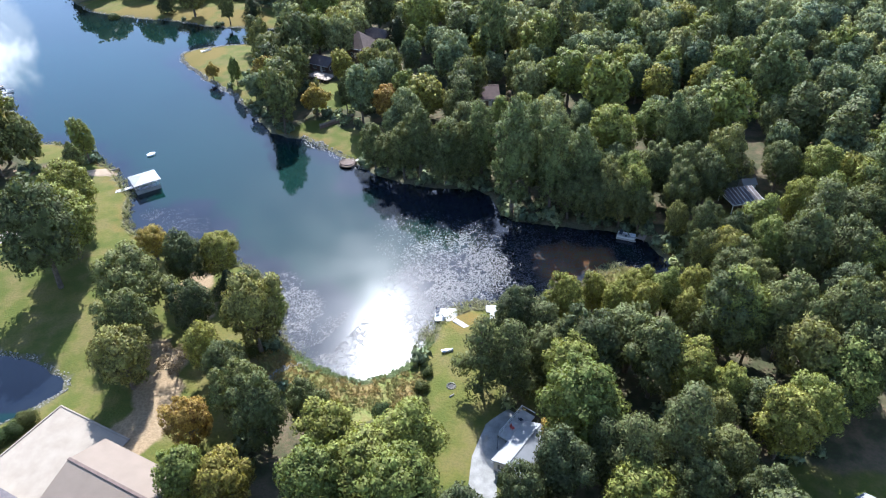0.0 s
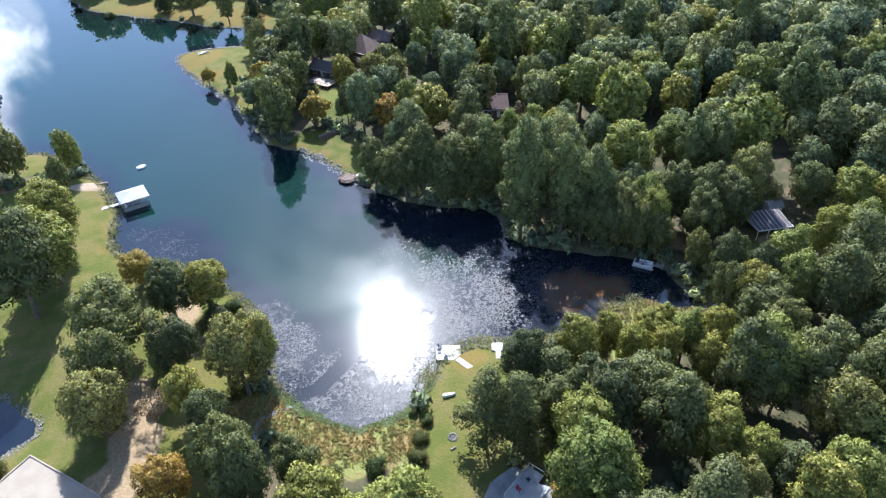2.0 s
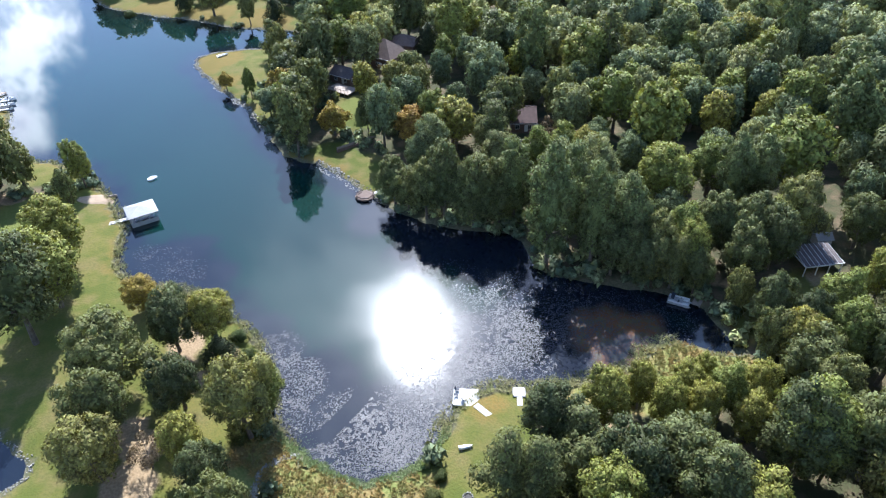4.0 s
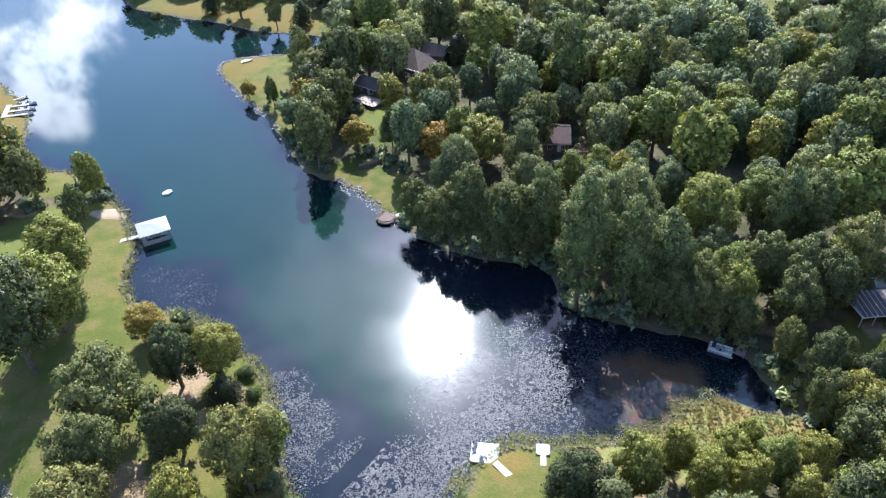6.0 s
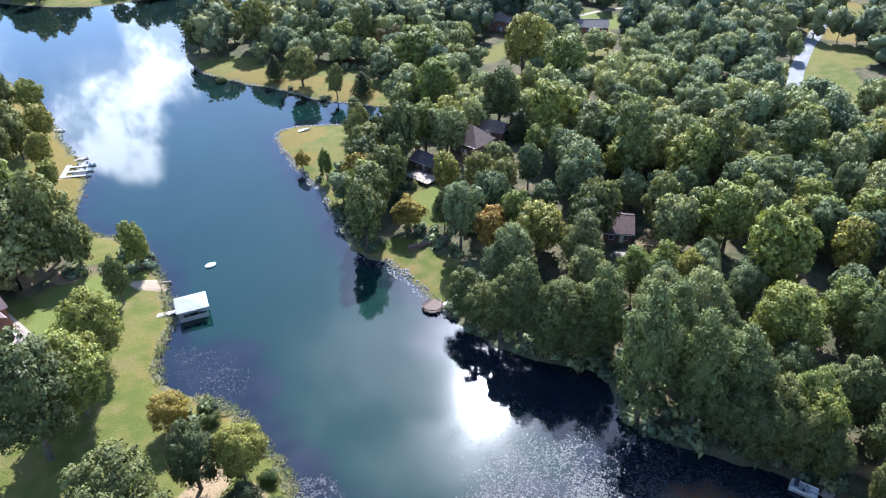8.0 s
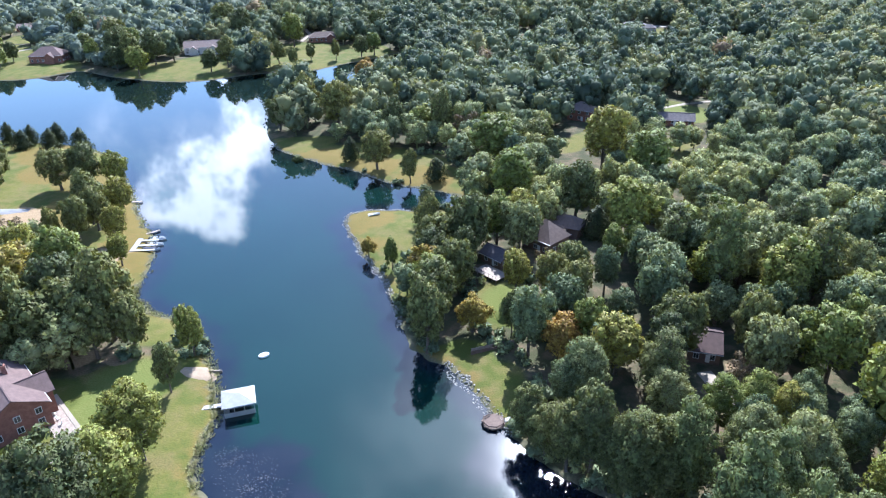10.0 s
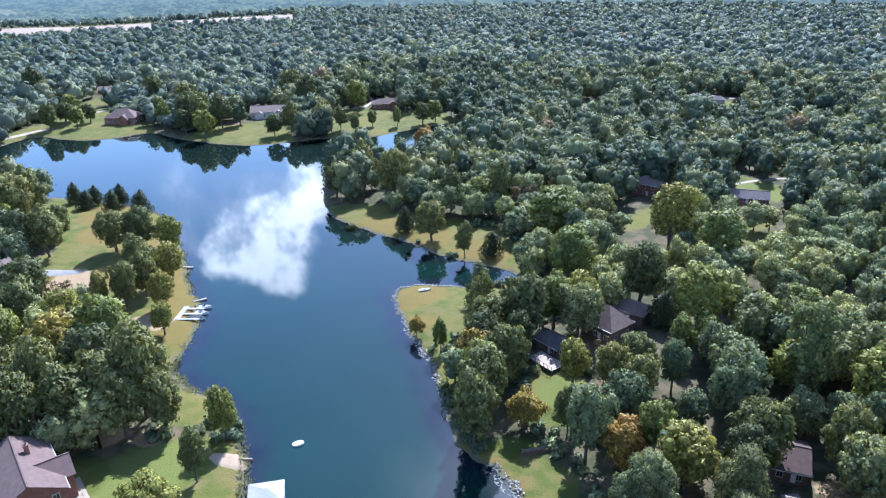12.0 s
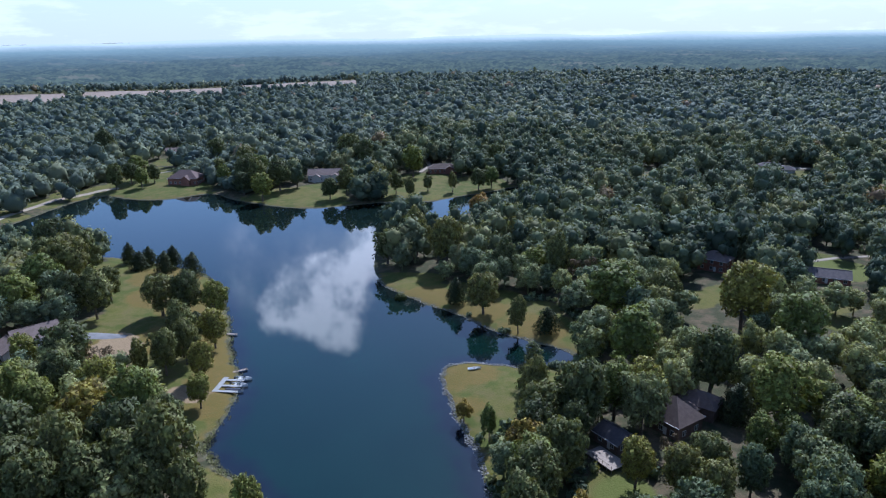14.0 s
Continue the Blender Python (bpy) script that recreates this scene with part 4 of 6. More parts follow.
def forest(name, points, count, size, lumps, label, seed, rmin, rmax, form="broad", category="woods", trunks=False, mean=0.42, mat=None, core=0.74, soft=0.42, low_=0.8, high_=1.4, spread=0.27):
    """Joined woods: every crown a cluster of lobes with its own leaf sprays and its own tint."""
    rr = np.random.RandomState(seed)
    models = []
    for k in range(8):
        shape = "oval" if k > 3 and form == "broad" else form
        if form == "broad" and lumps > 1:
            lobes = lobes_for(shape, rr, lumps - 1)
        else:
            lobes = lobes_for(shape, rr)[:lumps]
        if lumps == 1:
            # a single dome for crowns far away
            lobes = [(c, tuple(1.25 * q for q in s)) for c, s in lobes]
        model = cores(rr, lobes, 1, core)
        if count:
            model = join(model, sprays(rr, lobes, count, size, soft=soft))
        if trunks:
            bm = bmesh.new()
            tube(bm, (0, 0, -1), (0.2, 0.1, 8), 0.42, 0.2, 4)
            bmesh.ops.triangulate(bm, faces=bm.faces)
            bm.verts.index_update()
            tv = np.array([q.co[:] for q in bm.verts])
            tt = np.array([[q.index for q in f.verts] for f in bm.faces])
            bm.free()
            model = join(model, (tv, tt, np.tile([[0.0, -1.0, 0.0]], (len(tv), 1))))
        models.append(model)
    z = heights(points)
    stand = mean + 0.16 * wave(points[:, 0], points[:, 1], 45, 71) + 0.14 * wave(points[:, 0], points[:, 1], 150, 74)
    stand = stand + 0.06 * ((points[:, 0] < -110) & (points[:, 1] < 330))
    vs, ts, ns, tint, at = [], [], [], [], 0
    for (x, y), h, tone in zip(points, z, stand):
        v, t, n = models[rr.randint(8)]
        s, a, e = (rmin + (rmax - rmin) * rr.uniform(0, 1) ** 1.4) / 6.0, rr.uniform(0, 6.28), rr.uniform(low_, high_)
        c, q = math.cos(a), math.sin(a)
        w, m = np.empty_like(v), np.empty_like(n)
        w[:, 0] = (v[:, 0] * c - v[:, 1] * q) * s + x
        w[:, 1] = (v[:, 0] * q + v[:, 1] * c) * s + y
        w[:, 2] = v[:, 2] * ((0.4 + 0.6 * s) if form == "broad" else s) * e + h
        m[:, 0], m[:, 1], m[:, 2] = n[:, 0] * c - n[:, 1] * q, n[:, 0] * q + n[:, 1] * c, n[:, 2]
        vs.append(w)
        ts.append(t + at)
        ns.append(m)
        tint.append(np.full(len(v), 1.0 if rr.uniform() < 0.006 else min(max(rr.normal(tone, spread), 0), 0.85)))
        at += len(v)
    ob = part_arrays(name, np.concatenate(vs), np.concatenate(ts), mat or LEAF_WOODS, None, np.concatenate(tint), np.concatenate(ns))
    return tagged(ob, label, category, kind="stuff")


r_rest = np.hypot(rest[:, 0], rest[:, 1] - 40)
forest("woods", rest[r_rest < 330], 1150, 0.72, 20, "dense green deciduous woods round the lake", 31, 3.8, 7.0, trunks=True, low_=0.74, high_=1.1, soft=0.55, core=0.74, mean=0.5, spread=0.24)
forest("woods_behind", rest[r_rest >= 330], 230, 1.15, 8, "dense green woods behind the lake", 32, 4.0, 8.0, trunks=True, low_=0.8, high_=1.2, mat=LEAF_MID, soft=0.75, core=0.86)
far_wood = scatter(-1900, 900, 60, 1690, 10.2, 41, 0.5)
r_far = np.hypot(far_wood[:, 0], far_wood[:, 1])
inner = (far_wood[:, 0] > -340) & (far_wood[:, 0] < 200) & (far_wood[:, 1] < 700) & (far_wood[:, 1] > 50)
thin = np.random.RandomState(44).uniform(0, 1, len(far_wood)) < 0.9 + 0.3 * wave(far_wood[:, 0], far_wood[:, 1], 60, 72)
thin &= np.random.RandomState(46).uniform(0, 1, len(far_wood)) < np.clip((1790 - r_far) / 350, 0, 1)
far_wood = far_wood[~inner & thin & in_sight(far_wood, 40) & (r_far < 1750)]
close = np.hypot(far_wood[:, 0], far_wood[:, 1]) < 800
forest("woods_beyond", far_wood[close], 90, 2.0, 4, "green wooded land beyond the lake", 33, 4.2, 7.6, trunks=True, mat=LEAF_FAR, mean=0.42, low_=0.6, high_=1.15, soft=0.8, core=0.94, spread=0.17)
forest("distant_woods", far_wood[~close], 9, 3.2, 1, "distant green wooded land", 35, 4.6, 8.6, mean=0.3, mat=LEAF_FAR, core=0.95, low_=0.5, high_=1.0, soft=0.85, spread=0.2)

# bushes under the edge of the woods and along wooded banks
brush = scatter(-120, 130, 60, 330, 3.2, 43, 0.5, 0.2)
brush_d = bank_distance(brush)
lawn_near = discs(brush, [(x, y, r + 4) for x, y, r in LAWNS], 1.0)
brush = brush[in_sight(brush, 10) & ((brush_d < 9) | (lawn_near > 0.5)) & (discs(brush, CLEAR + [(3, 110, 9), (12, 112, 5), (-4, 100, 4)], 1.0) < 0.1)]
forest("undergrowth", brush, 40, 2.6, 9, "low green undergrowth along the woods' edge", 37, 1.3, 2.6, form="shrub", category="bushes", mean=0.3)


# ---- building materials ----
BRICK = plain("red_brick", (0.16, 0.065, 0.045), (0.26, 0.12, 0.085), 1.2, 0.9)
SIDING = plain("pale_siding", (0.4, 0.385, 0.36), (0.52, 0.5, 0.47), 0.8, 0.7)
GREY_SIDING = plain("grey_siding", (0.3, 0.3, 0.3), (0.4, 0.4, 0.39), 0.8, 0.7)
BROWN_WALL = plain("brown_boards", (0.1, 0.06, 0.045), (0.17, 0.11, 0.08), 1.0, 0.8)
TRIM = plain("white_trim", (0.5, 0.49, 0.47), (0.62, 0.61, 0.59), 2.0, 0.6)
WHITE_PAINT = plain("weathered_white_paint", (0.25, 0.25, 0.24), (0.33, 0.33, 0.32), 0.7, 0.55)
SHINGLE_TAN = plain("tan_shingles", (0.15, 0.11, 0.092), (0.215, 0.16, 0.138), 0.9, 0.9, bump=0.5, grain=9)
SHINGLE_GREY = plain("grey_brown_shingles", (0.105, 0.072, 0.058), (0.155, 0.112, 0.092), 0.9, 0.9, bump=0.5, grain=9)
SHINGLE_PINK = plain("faded_red_shingles", (0.095, 0.062, 0.055), (0.14, 0.092, 0.082), 0.9, 0.9, bump=0.5, grain=9)
SHINGLE_DARK = plain("dark_shingles", (0.075, 0.065, 0.07), (0.13, 0.11, 0.11), 0.9, 0.9, bump=0.5, grain=9)
METAL_ROOF = plain("pale_metal_roof", (0.19, 0.195, 0.2), (0.24, 0.245, 0.25), 0.5, 0.6, 0.0, bump=0.1)
BARN_ROOF = plain("taupe_metal_roof", (0.18, 0.138, 0.102), (0.22, 0.17, 0.128), 0.3, 0.85, 0.0, bump=0.1)
CONCRETE = plain("concrete", (0.225, 0.185, 0.14), (0.3, 0.255, 0.2), 0.35, 0.85)
GRAVEL = plain("pale_gravel", (0.17, 0.165, 0.15), (0.28, 0.272, 0.255), 0.6, 0.95, bump=0.8, grain=6)
ASPHALT = plain("asphalt", (0.13, 0.13, 0.135), (0.22, 0.22, 0.22), 0.3, 0.9)
DAM_TRACK = plain("worn_track", (0.25, 0.205, 0.145), (0.34, 0.28, 0.21), 0.3, 0.95)
DECK_WOOD = plain("weathered_deck_wood", (0.2, 0.15, 0.115), (0.33, 0.27, 0.22), 1.2, 0.8)
DECK_DARK = plain("dark_deck_wood", (0.085, 0.055, 0.042), (0.15, 0.105, 0.082), 1.2, 0.85)
PALE_DECK = plain("bleached_deck_boards", (0.33, 0.32, 0.3), (0.46, 0.45, 0.43), 1.0, 0.75)
ROCK = plain("pale_rip_rap", (0.17, 0.16, 0.14), (0.31, 0.295, 0.265), 0.8, 0.9)
HULL = plain("white_hull", (0.6, 0.6, 0.6), (0.74, 0.74, 0.73), 1.0, 0.3)
DARK_CLOTH = plain("dark_canvas", (0.02, 0.025, 0.04), (0.05, 0.055, 0.075), 2.0, 0.8)
RED_PAINT = plain("red_plastic", (0.4, 0.05, 0.04), (0.5, 0.08, 0.06), 2.0, 0.5)
ALU = plain("dull_aluminium", (0.45, 0.46, 0.47), (0.6, 0.61, 0.62), 1.5, 0.4, 0.8)
SHINGLE_RED = plain("dark_red_shingles", (0.05, 0.03, 0.026), (0.085, 0.05, 0.044), 0.9, 0.9, bump=0.5, grain=9)
ASH = plain("charred_ash", (0.03, 0.03, 0.03), (0.1, 0.09, 0.08), 3.0, 0.95)


def glass_material():
    mat, n = material("window_glass")
    bs = n.add("ShaderNodeBsdfPrincipled", {"Base Color": rgb(0.03, 0.035, 0.04), "Roughness": 0.06, "IOR": 1.5})
    finish(n, bs.outputs[0])
    return mat


GLASS = glass_material()


def quad_slab(bm, corners, thick):
    """A sloping slab: four upper corners, and the same again below them."""
    up_ = [bm.verts.new(c) for c in corners]
    lo = [bm.verts.new((c[0], c[1], c[2] - thick)) for c in corners]
    n = len(corners)
    bm.faces.new(up_)
    bm.faces.new(lo[::-1])
    for k in range(n):
        bm.faces.new((up_[k], lo[k], lo[(k + 1) % n], up_[(k + 1) % n]))
    return bm


def gable_roof(w, d, z, rise, over=0.5):
    bm = bmesh.new()
    x, y = w / 2 + over, d / 2 + over
    e = z - rise * over / (d / 2)
    quad_slab(bm, [(-x, -y, e), (x, -y, e), (x, 0, z + rise), (-x, 0, z + rise)], 0.18)
    quad_slab(bm, [(-x, 0, z + rise), (x, 0, z + rise), (x, y, e), (-x, y, e)], 0.18)
    box(bm, -x, x, -0.14, 0.14, z + rise - 0.08, z + rise + 0.06)
    return bm


def hip_roof(w, d, z, rise, over=0.5):
    bm = bmesh.new()
    x, y = w / 2 + over, d / 2 + over
    k = max(w / 2 - d / 2, 0.05)
    e = z - rise * over / (d / 2)
    a, b = (-k, 0, z + rise), (k, 0, z + rise)
    quad_slab(bm, [(-x, -y, e), (x, -y, e), b, a], 0.18)
    quad_slab(bm, [(x, y, e), (-x, y, e), a, b], 0.18)
    quad_slab(bm, [(x, -y, e), (x, y, e), b], 0.18)
    quad_slab(bm, [(-x, y, e), (-x, -y, e), a], 0.18)
    return bm


def wall_shell(w, d, z, rise, gable):
    bm = bmesh.new()
    if not gable:
        return box(bm, -w / 2, w / 2, -d / 2, d / 2, -1.5, z - 0.05)
    pts = [(-d / 2, -1.5), (d / 2, -1.5), (d / 2, z - 0.1), (0, z + rise - 0.22), (-d / 2, z - 0.1)]
    ends = [[bm.verts.new((x, y, h)) for y, h in pts] for x in (-w / 2, w / 2)]
    bm.faces.new(ends[0][::-1])
    bm.faces.new(ends[1])
    for k in range(5):
        m = (k + 1) % 5
        bm.faces.new((ends[0][k], ends[0][m], ends[1][m], ends[1][k]))
    return bm


def moved(ob, x, y, z, turn=0.0):
    ob.matrix_basis = pose(x, y, z, 0, 0, turn)
    return ob


def add_window(root, x, y, z, turn, w=1.1, h=1.3):
    """A window with its frame and pane, set on a wall that faces turn (0: towards -y)."""
    bm = bmesh.new()
    for x0, x1, z0, z1 in ((-w / 2 - 0.1, -w / 2, -0.1, h + 0.1), (w / 2, w / 2 + 0.1, -0.1, h + 0.1), (-w / 2, w / 2, -0.1, 0.0), (-w / 2, w / 2, h, h + 0.1), (-0.03, 0.03, 0, h)):
        box(bm, x0, x1, -0.09, 0.04, z0, z1)
    win = moved(part("window", bm, TRIM, root, "white framed window"), x, y, z, turn)
    part("pane", boxed(-w / 2, w / 2, -0.03, 0.02, 0, h), GLASS, win)


def add_windows(root, w, d, rows, skip=()):
    for z in rows:
        for side, (length, dist, turn) in enumerate(((w, d / 2, 0), (d, w / 2, 90), (w, d / 2, 180), (d, w / 2, 270))):
            if side in skip:
                continue
            n = max(2, int(length / 3.4))
            for k in range(n):
                s = (k + 0.5) / n * length - length / 2
                a = radians(turn)
                add_window(root, s * math.cos(a) + dist * math.sin(a), s * math.sin(a) - dist * math.cos(a), z, turn)


def add_door(root, x, y, turn, w=1.0, h=2.05, mat=None):
    door = moved(part("door", boxed(-w / 2, w / 2, -0.07, 0.03, 0, h), mat or TRIM, root), x, y, 0.1, turn)
    part("handle", boxed(w / 2 - 0.16, w / 2 - 0.1, -0.12, -0.06, 0.95, 1.1), ALU, door)


def add_chimney(root, x, y, z, mat, s=0.9):
    bm = boxed(x - s / 2, x + s / 2, y - s / 2, y + s / 2, 0, z)
    box(bm, x - s / 2 - 0.1, x + s / 2 + 0.1, y - s / 2 - 0.1, y + s / 2 + 0.1, z, z + 0.2)
    ch = part("chimney", bm, mat, root)
    part("flue", boxed(x - 0.2, x + 0.2, y - 0.2, y + 0.2, z + 0.2, z + 0.55), ASH, ch)


def house(label, x, y, turn, w, d, eave, rise, wall, roof, hip=False, rows=(0.9,), chimney=None, wings=(), skip=(), name="house", door=True):
    root = thing(name, x, y, ground_at(x, y) + 0.25, turn, label, "house")
    part("wall", wall_shell(w, d, eave, rise, not hip), wall, root)
    part("roof", (hip_roof if hip else gable_roof)(w, d, eave, rise), roof, root)
    part("gutter", box(boxed(-w / 2 - 0.5, w / 2 + 0.5, -d / 2 - 0.62, -d / 2 - 0.5, eave - 0.5, eave - 0.36), -w / 2 - 0.5, w / 2 + 0.5, d / 2 + 0.5, d / 2 + 0.62, eave - 0.5, eave - 0.36), TRIM, root)
    add_windows(root, w, d, rows, skip)
    if door:
        add_door(root, w * 0.12, -d / 2, 0)
        add_door(root, -w * 0.1, d / 2, 180)
    if chimney:
        add_chimney(root, chimney[0], chimney[1], eave + rise + 0.7, BRICK)
    for wx, wy, wt, ww, wd, we, wr, wh in wings:
        moved(part("wing", wall_shell(ww, wd, we, wr, not wh), wall, root), wx, wy, 0, wt)
        moved(part("wing_roof", (hip_roof if wh else gable_roof)(ww, wd, we, wr), roof, root), wx, wy, 0, wt)
    return root


# ---- houses round the lake ----
west = house("two-storey red brick house with a faded shingle roof", -127.6, 144.4, -27.7, 19, 12, 5.6, 3.4, BRICK, SHINGLE_PINK, rows=(0.8, 3.5), chimney=(-3.0, 2.0), wings=((2.0, 4.0, 90, 8, 7, 5.4, 2.4, False),))
# patio and deck on its lake side
patio = thing("patio", -118.6, 147.6, ground_at(-118, 148.5) + 0.05, -27.7, "wooden terrace with a pale paved edge beside the brick house", "patio")
part("slab", boxed(-7, 8, -2.6, 1.6, -0.8, 0.12), DECK_WOOD, patio)
part("edging", box(boxed(-7, 8, 1.6, 2.5, -0.8, 0.2), 8.0, 8.9, -2.6, 2.5, -0.8, 0.2), CONCRETE, patio)


def chair(x, y, z, turn, mat, label):
    root = thing("patio_chair", x, y, z, turn, label, "chair", "outdoor chairs")
    part("seat", boxed(-0.3, 0.3, -0.3, 0.3, 0.36, 0.42, bevel=0.02), mat, root)
    back_ = part("backrest", boxed(-0.3, 0.3, -0.03, 0.03, 0.0, 0.6, bevel=0.015), mat, root)
    back_.matrix_basis = pose(0, 0.3, 0.42, -14, 0, 0)
    for sx in (-0.27, 0.27):
        for sy in (-0.27, 0.27):
            part("leg", boxed(sx - 0.025, sx + 0.025, sy - 0.025, sy + 0.025, 0, 0.36), mat, root)
    return root


PATIO_Z = ground_at(-118, 148.5) + 0.17
for k, (cx, cy, ct) in enumerate(((-121, 148.6, 20), (-118.6, 147.4, 200), (-116.6, 146.4, 100), (-114.9, 145.2, -40))):
    chair(cx, cy, PATIO_Z, ct, TRIM, "white outdoor chair on the wooden terrace")

house("house with hipped grey-brown shingle roofs among trees", -34.3, 255.5, -28, 10.5, 9.5, 4.2, 4.6, BROWN_WALL, SHINGLE_GREY, hip=True, rows=(0.8,), chimney=(-6.0, -1.0), wings=((-1.2, 11.6, 18, 10.5, 7.5, 4.0, 2.4, True), (-1.0, 6.5, 0, 5, 6, 3.4, 1.2, True)))
house("low brown-roofed annexe with a wooden deck under trees", -45.5, 240.5, -30, 8, 6, 2.9, 1.8, BROWN_WALL, SHINGLE_DARK, rows=(0.8,), name="annexe")
deck = thing("wooden_deck", -45.5, 232.5, ground_at(-45.5, 232.5) + 0.9, -30, "weathered wooden deck with railings below the annexe", "deck")
part("platform", boxed(-4.5, 4.5, -2.6, 2.6, -0.15, 0.0), DECK_WOOD, deck)
for k in range(7):
    part("post", boxed(-4.5 + k * 1.48, -4.4 + k * 1.48, -2.6, -2.5, -2.6, 1.0), DECK_WOOD, deck)
part("handrail", boxed(-4.5, 4.5, -2.62, -2.48, 1.0, 1.07), DECK_WOOD, deck)
house("small brown-roofed house deep among trees", 11.5, 212, 2, 7, 10.5, 3.2, 2.2, BROWN_WALL, SHINGLE_RED, rows=(0.9,), name="cottage")
house("two-storey house with a tan roof among trees", -42, 389, -15, 12, 9, 5.4, 2.6, BRICK, SHINGLE_TAN, hip=True, rows=(0.8, 3.4))
house("long low brick house with a dark roof", -3.5, 389, 4, 22, 8, 2.9, 2.2, BRICK, SHINGLE_DARK, rows=(0.9,))
house("house with white gable wall beside the woods", -234.5, 212.5, 72, 14, 9, 3.4, 2.8, SIDING, SHINGLE_TAN, rows=(0.9,), wings=((-8, -5, 90, 11, 8, 3.0, 2.0, False),))
house("large red brick house with hipped roof by the far shore", -406, 434, 24, 21, 14, 4.8, 4.6, BRICK, SHINGLE_PINK, hip=True, rows=(0.8,), wings=((3, -6, 90, 7, 6, 4.0, 2.6, False),))
house("long pale house with a brown roof above a lawn", -317, 482, 32, 26, 11, 4.6, 3.4, SIDING, SHINGLE_TAN, rows=(0.8,), wings=((6, -4, 90, 8, 7, 3.4, 2.2, False), (-7, -4, 90, 8, 6, 3.4, 2.0, False)))
house("brick house with grey roof on a lawn by the inlet", -253, 537, 30, 21, 9, 3.6, 2.8, BRICK, SHINGLE_GREY, hip=True, rows=(0.8,), wings=((5, -3, 90, 7, 6, 3.4, 2.0, False),))
house("distant brick ranch house with brown roof", -505, 515, 30, 20, 9, 3.0, 2.4, BRICK, SHINGLE_TAN, rows=(0.9,))
house("distant red brick house with grey roof", -129, 640, 12, 15, 9, 3.2, 2.6, BRICK, SHINGLE_GREY, rows=(0.9,))
house("distant dark-roofed house by a wide drive", -38, 632, 5, 20, 11, 3.4, 3.0, GREY_SIDING, SHINGLE_DARK, hip=True, rows=(0.9,), wings=((11, -3, 0, 10, 7, 3.0, 2.0, True),))
house("distant grey house between trees", -196, 650, 20, 14, 8, 3.0, 2.4, GREY_SIDING, SHINGLE_TAN, rows=(0.9,))
house("tan-roofed house among trees above the point", -140, 372, 20, 16, 9, 3.6, 2.8, SIDING, SHINGLE_TAN, hip=True, rows=(0.9,))

# ---- the barn and its yard ----
BZ = ground_at(-62, 70)
yard = thing("concrete_yard", -62, 70, BZ, -26.5, "pale concrete yard beside the barn", "yard")
part("slab", boxed(-14.5, 2.5, -8.0, 8.2, -1.2, 0.12), CONCRETE, yard)
part("kerb", box(boxed(-14.5, 2.5, 8.2, 8.45, -1.2, 0.3), -14.75, -14.5, -8.0, 8.45, -1.2, 0.3), CONCRETE, yard)
barn = thing("barn", -52.5, 63.8, BZ, -26.5, "large taupe metal barn with a low gabled roof", "barn")
part("wall", wall_shell(18, 12, 4.0, 2.2, True), BARN_ROOF, barn)
part("roof", gable_roof(18, 12, 4.0, 2.2, 0.4), BARN_ROOF, barn)
part("ridge_cap", boxed(-9.4, 9.4, -0.25, 0.25, 6.2, 6.3), SHINGLE_GREY, barn)
part("sliding_door", boxed(-9.12, -8.98, -2.2, 2.2, 0.1, 3.6), TRIM, barn)
shed_west = thing("garage", -74.5, 61.5, ground_at(-74, 62), -26.5, "garage with a blue-grey roof beside the yard", "garage")
part("wall", wall_shell(9, 8, 3.2, 1.8, True), GREY_SIDING, shed_west)
part("roof", gable_roof(9, 8, 3.2, 1.8), SHINGLE_DARK, shed_west)

# ---- the cabin on the south lawn ----
CZ = ground_at(11, 73)
cabin = thing("cabin", 11.3, 72.0, CZ, 52.5, "long white cabin with a pale metal roof", "cabin")
part("wall", wall_shell(9.5, 5.2, 2.7, 1.1, True), SIDING, cabin)
part("roof", gable_roof(9.5, 5.2, 2.7, 1.1, 0.35), METAL_ROOF, cabin)
add_windows(cabin, 9.5, 5.2, (0.9,))
porch = thing("cabin_deck", 11.0, 78.2, CZ + 0.5, 52.5, "white wooden deck with railings at the end of the cabin", "deck")
part("platform", boxed(-3.6, 3.6, -1.2, 1.6, -0.16, 0.0), PALE_DECK, porch)
for k in range(6):
    part("post", boxed(-3.6 + k * 1.4, -3.48 + k * 1.4, 1.48, 1.6, -1.5, 1.05), TRIM, porch)
for z in (0.5, 1.0):
    part("rail", boxed(-3.6, 3.6, 1.5, 1.58, z, z + 0.08), TRIM, porch)
part("end_rail", boxed(3.5, 3.6, -1.2, 1.6, 1.0, 1.08), TRIM, porch)
tall = thing("lamp_post", 7.2, 73.8, ground_at(7.2, 73.8), 0, "thin dark lamp post by the gravel drive", "lamp post")
part("post", tube(bmesh.new(), (0, 0, -0.4), (0, 0, 3.4), 0.07, 0.05), DARK_CLOTH, tall)
part("lantern", boxed(-0.14, 0.14, -0.14, 0.14, 3.4, 3.75, bevel=0.03), GLASS, tall)
chair(10.0, 77.6, CZ + 0.5, 50, RED_PAINT, "red outdoor chair on the cabin deck")
chair(11.6, 79.4, CZ + 0.5, 130, DARK_CLOTH, "dark outdoor chair on the cabin deck")


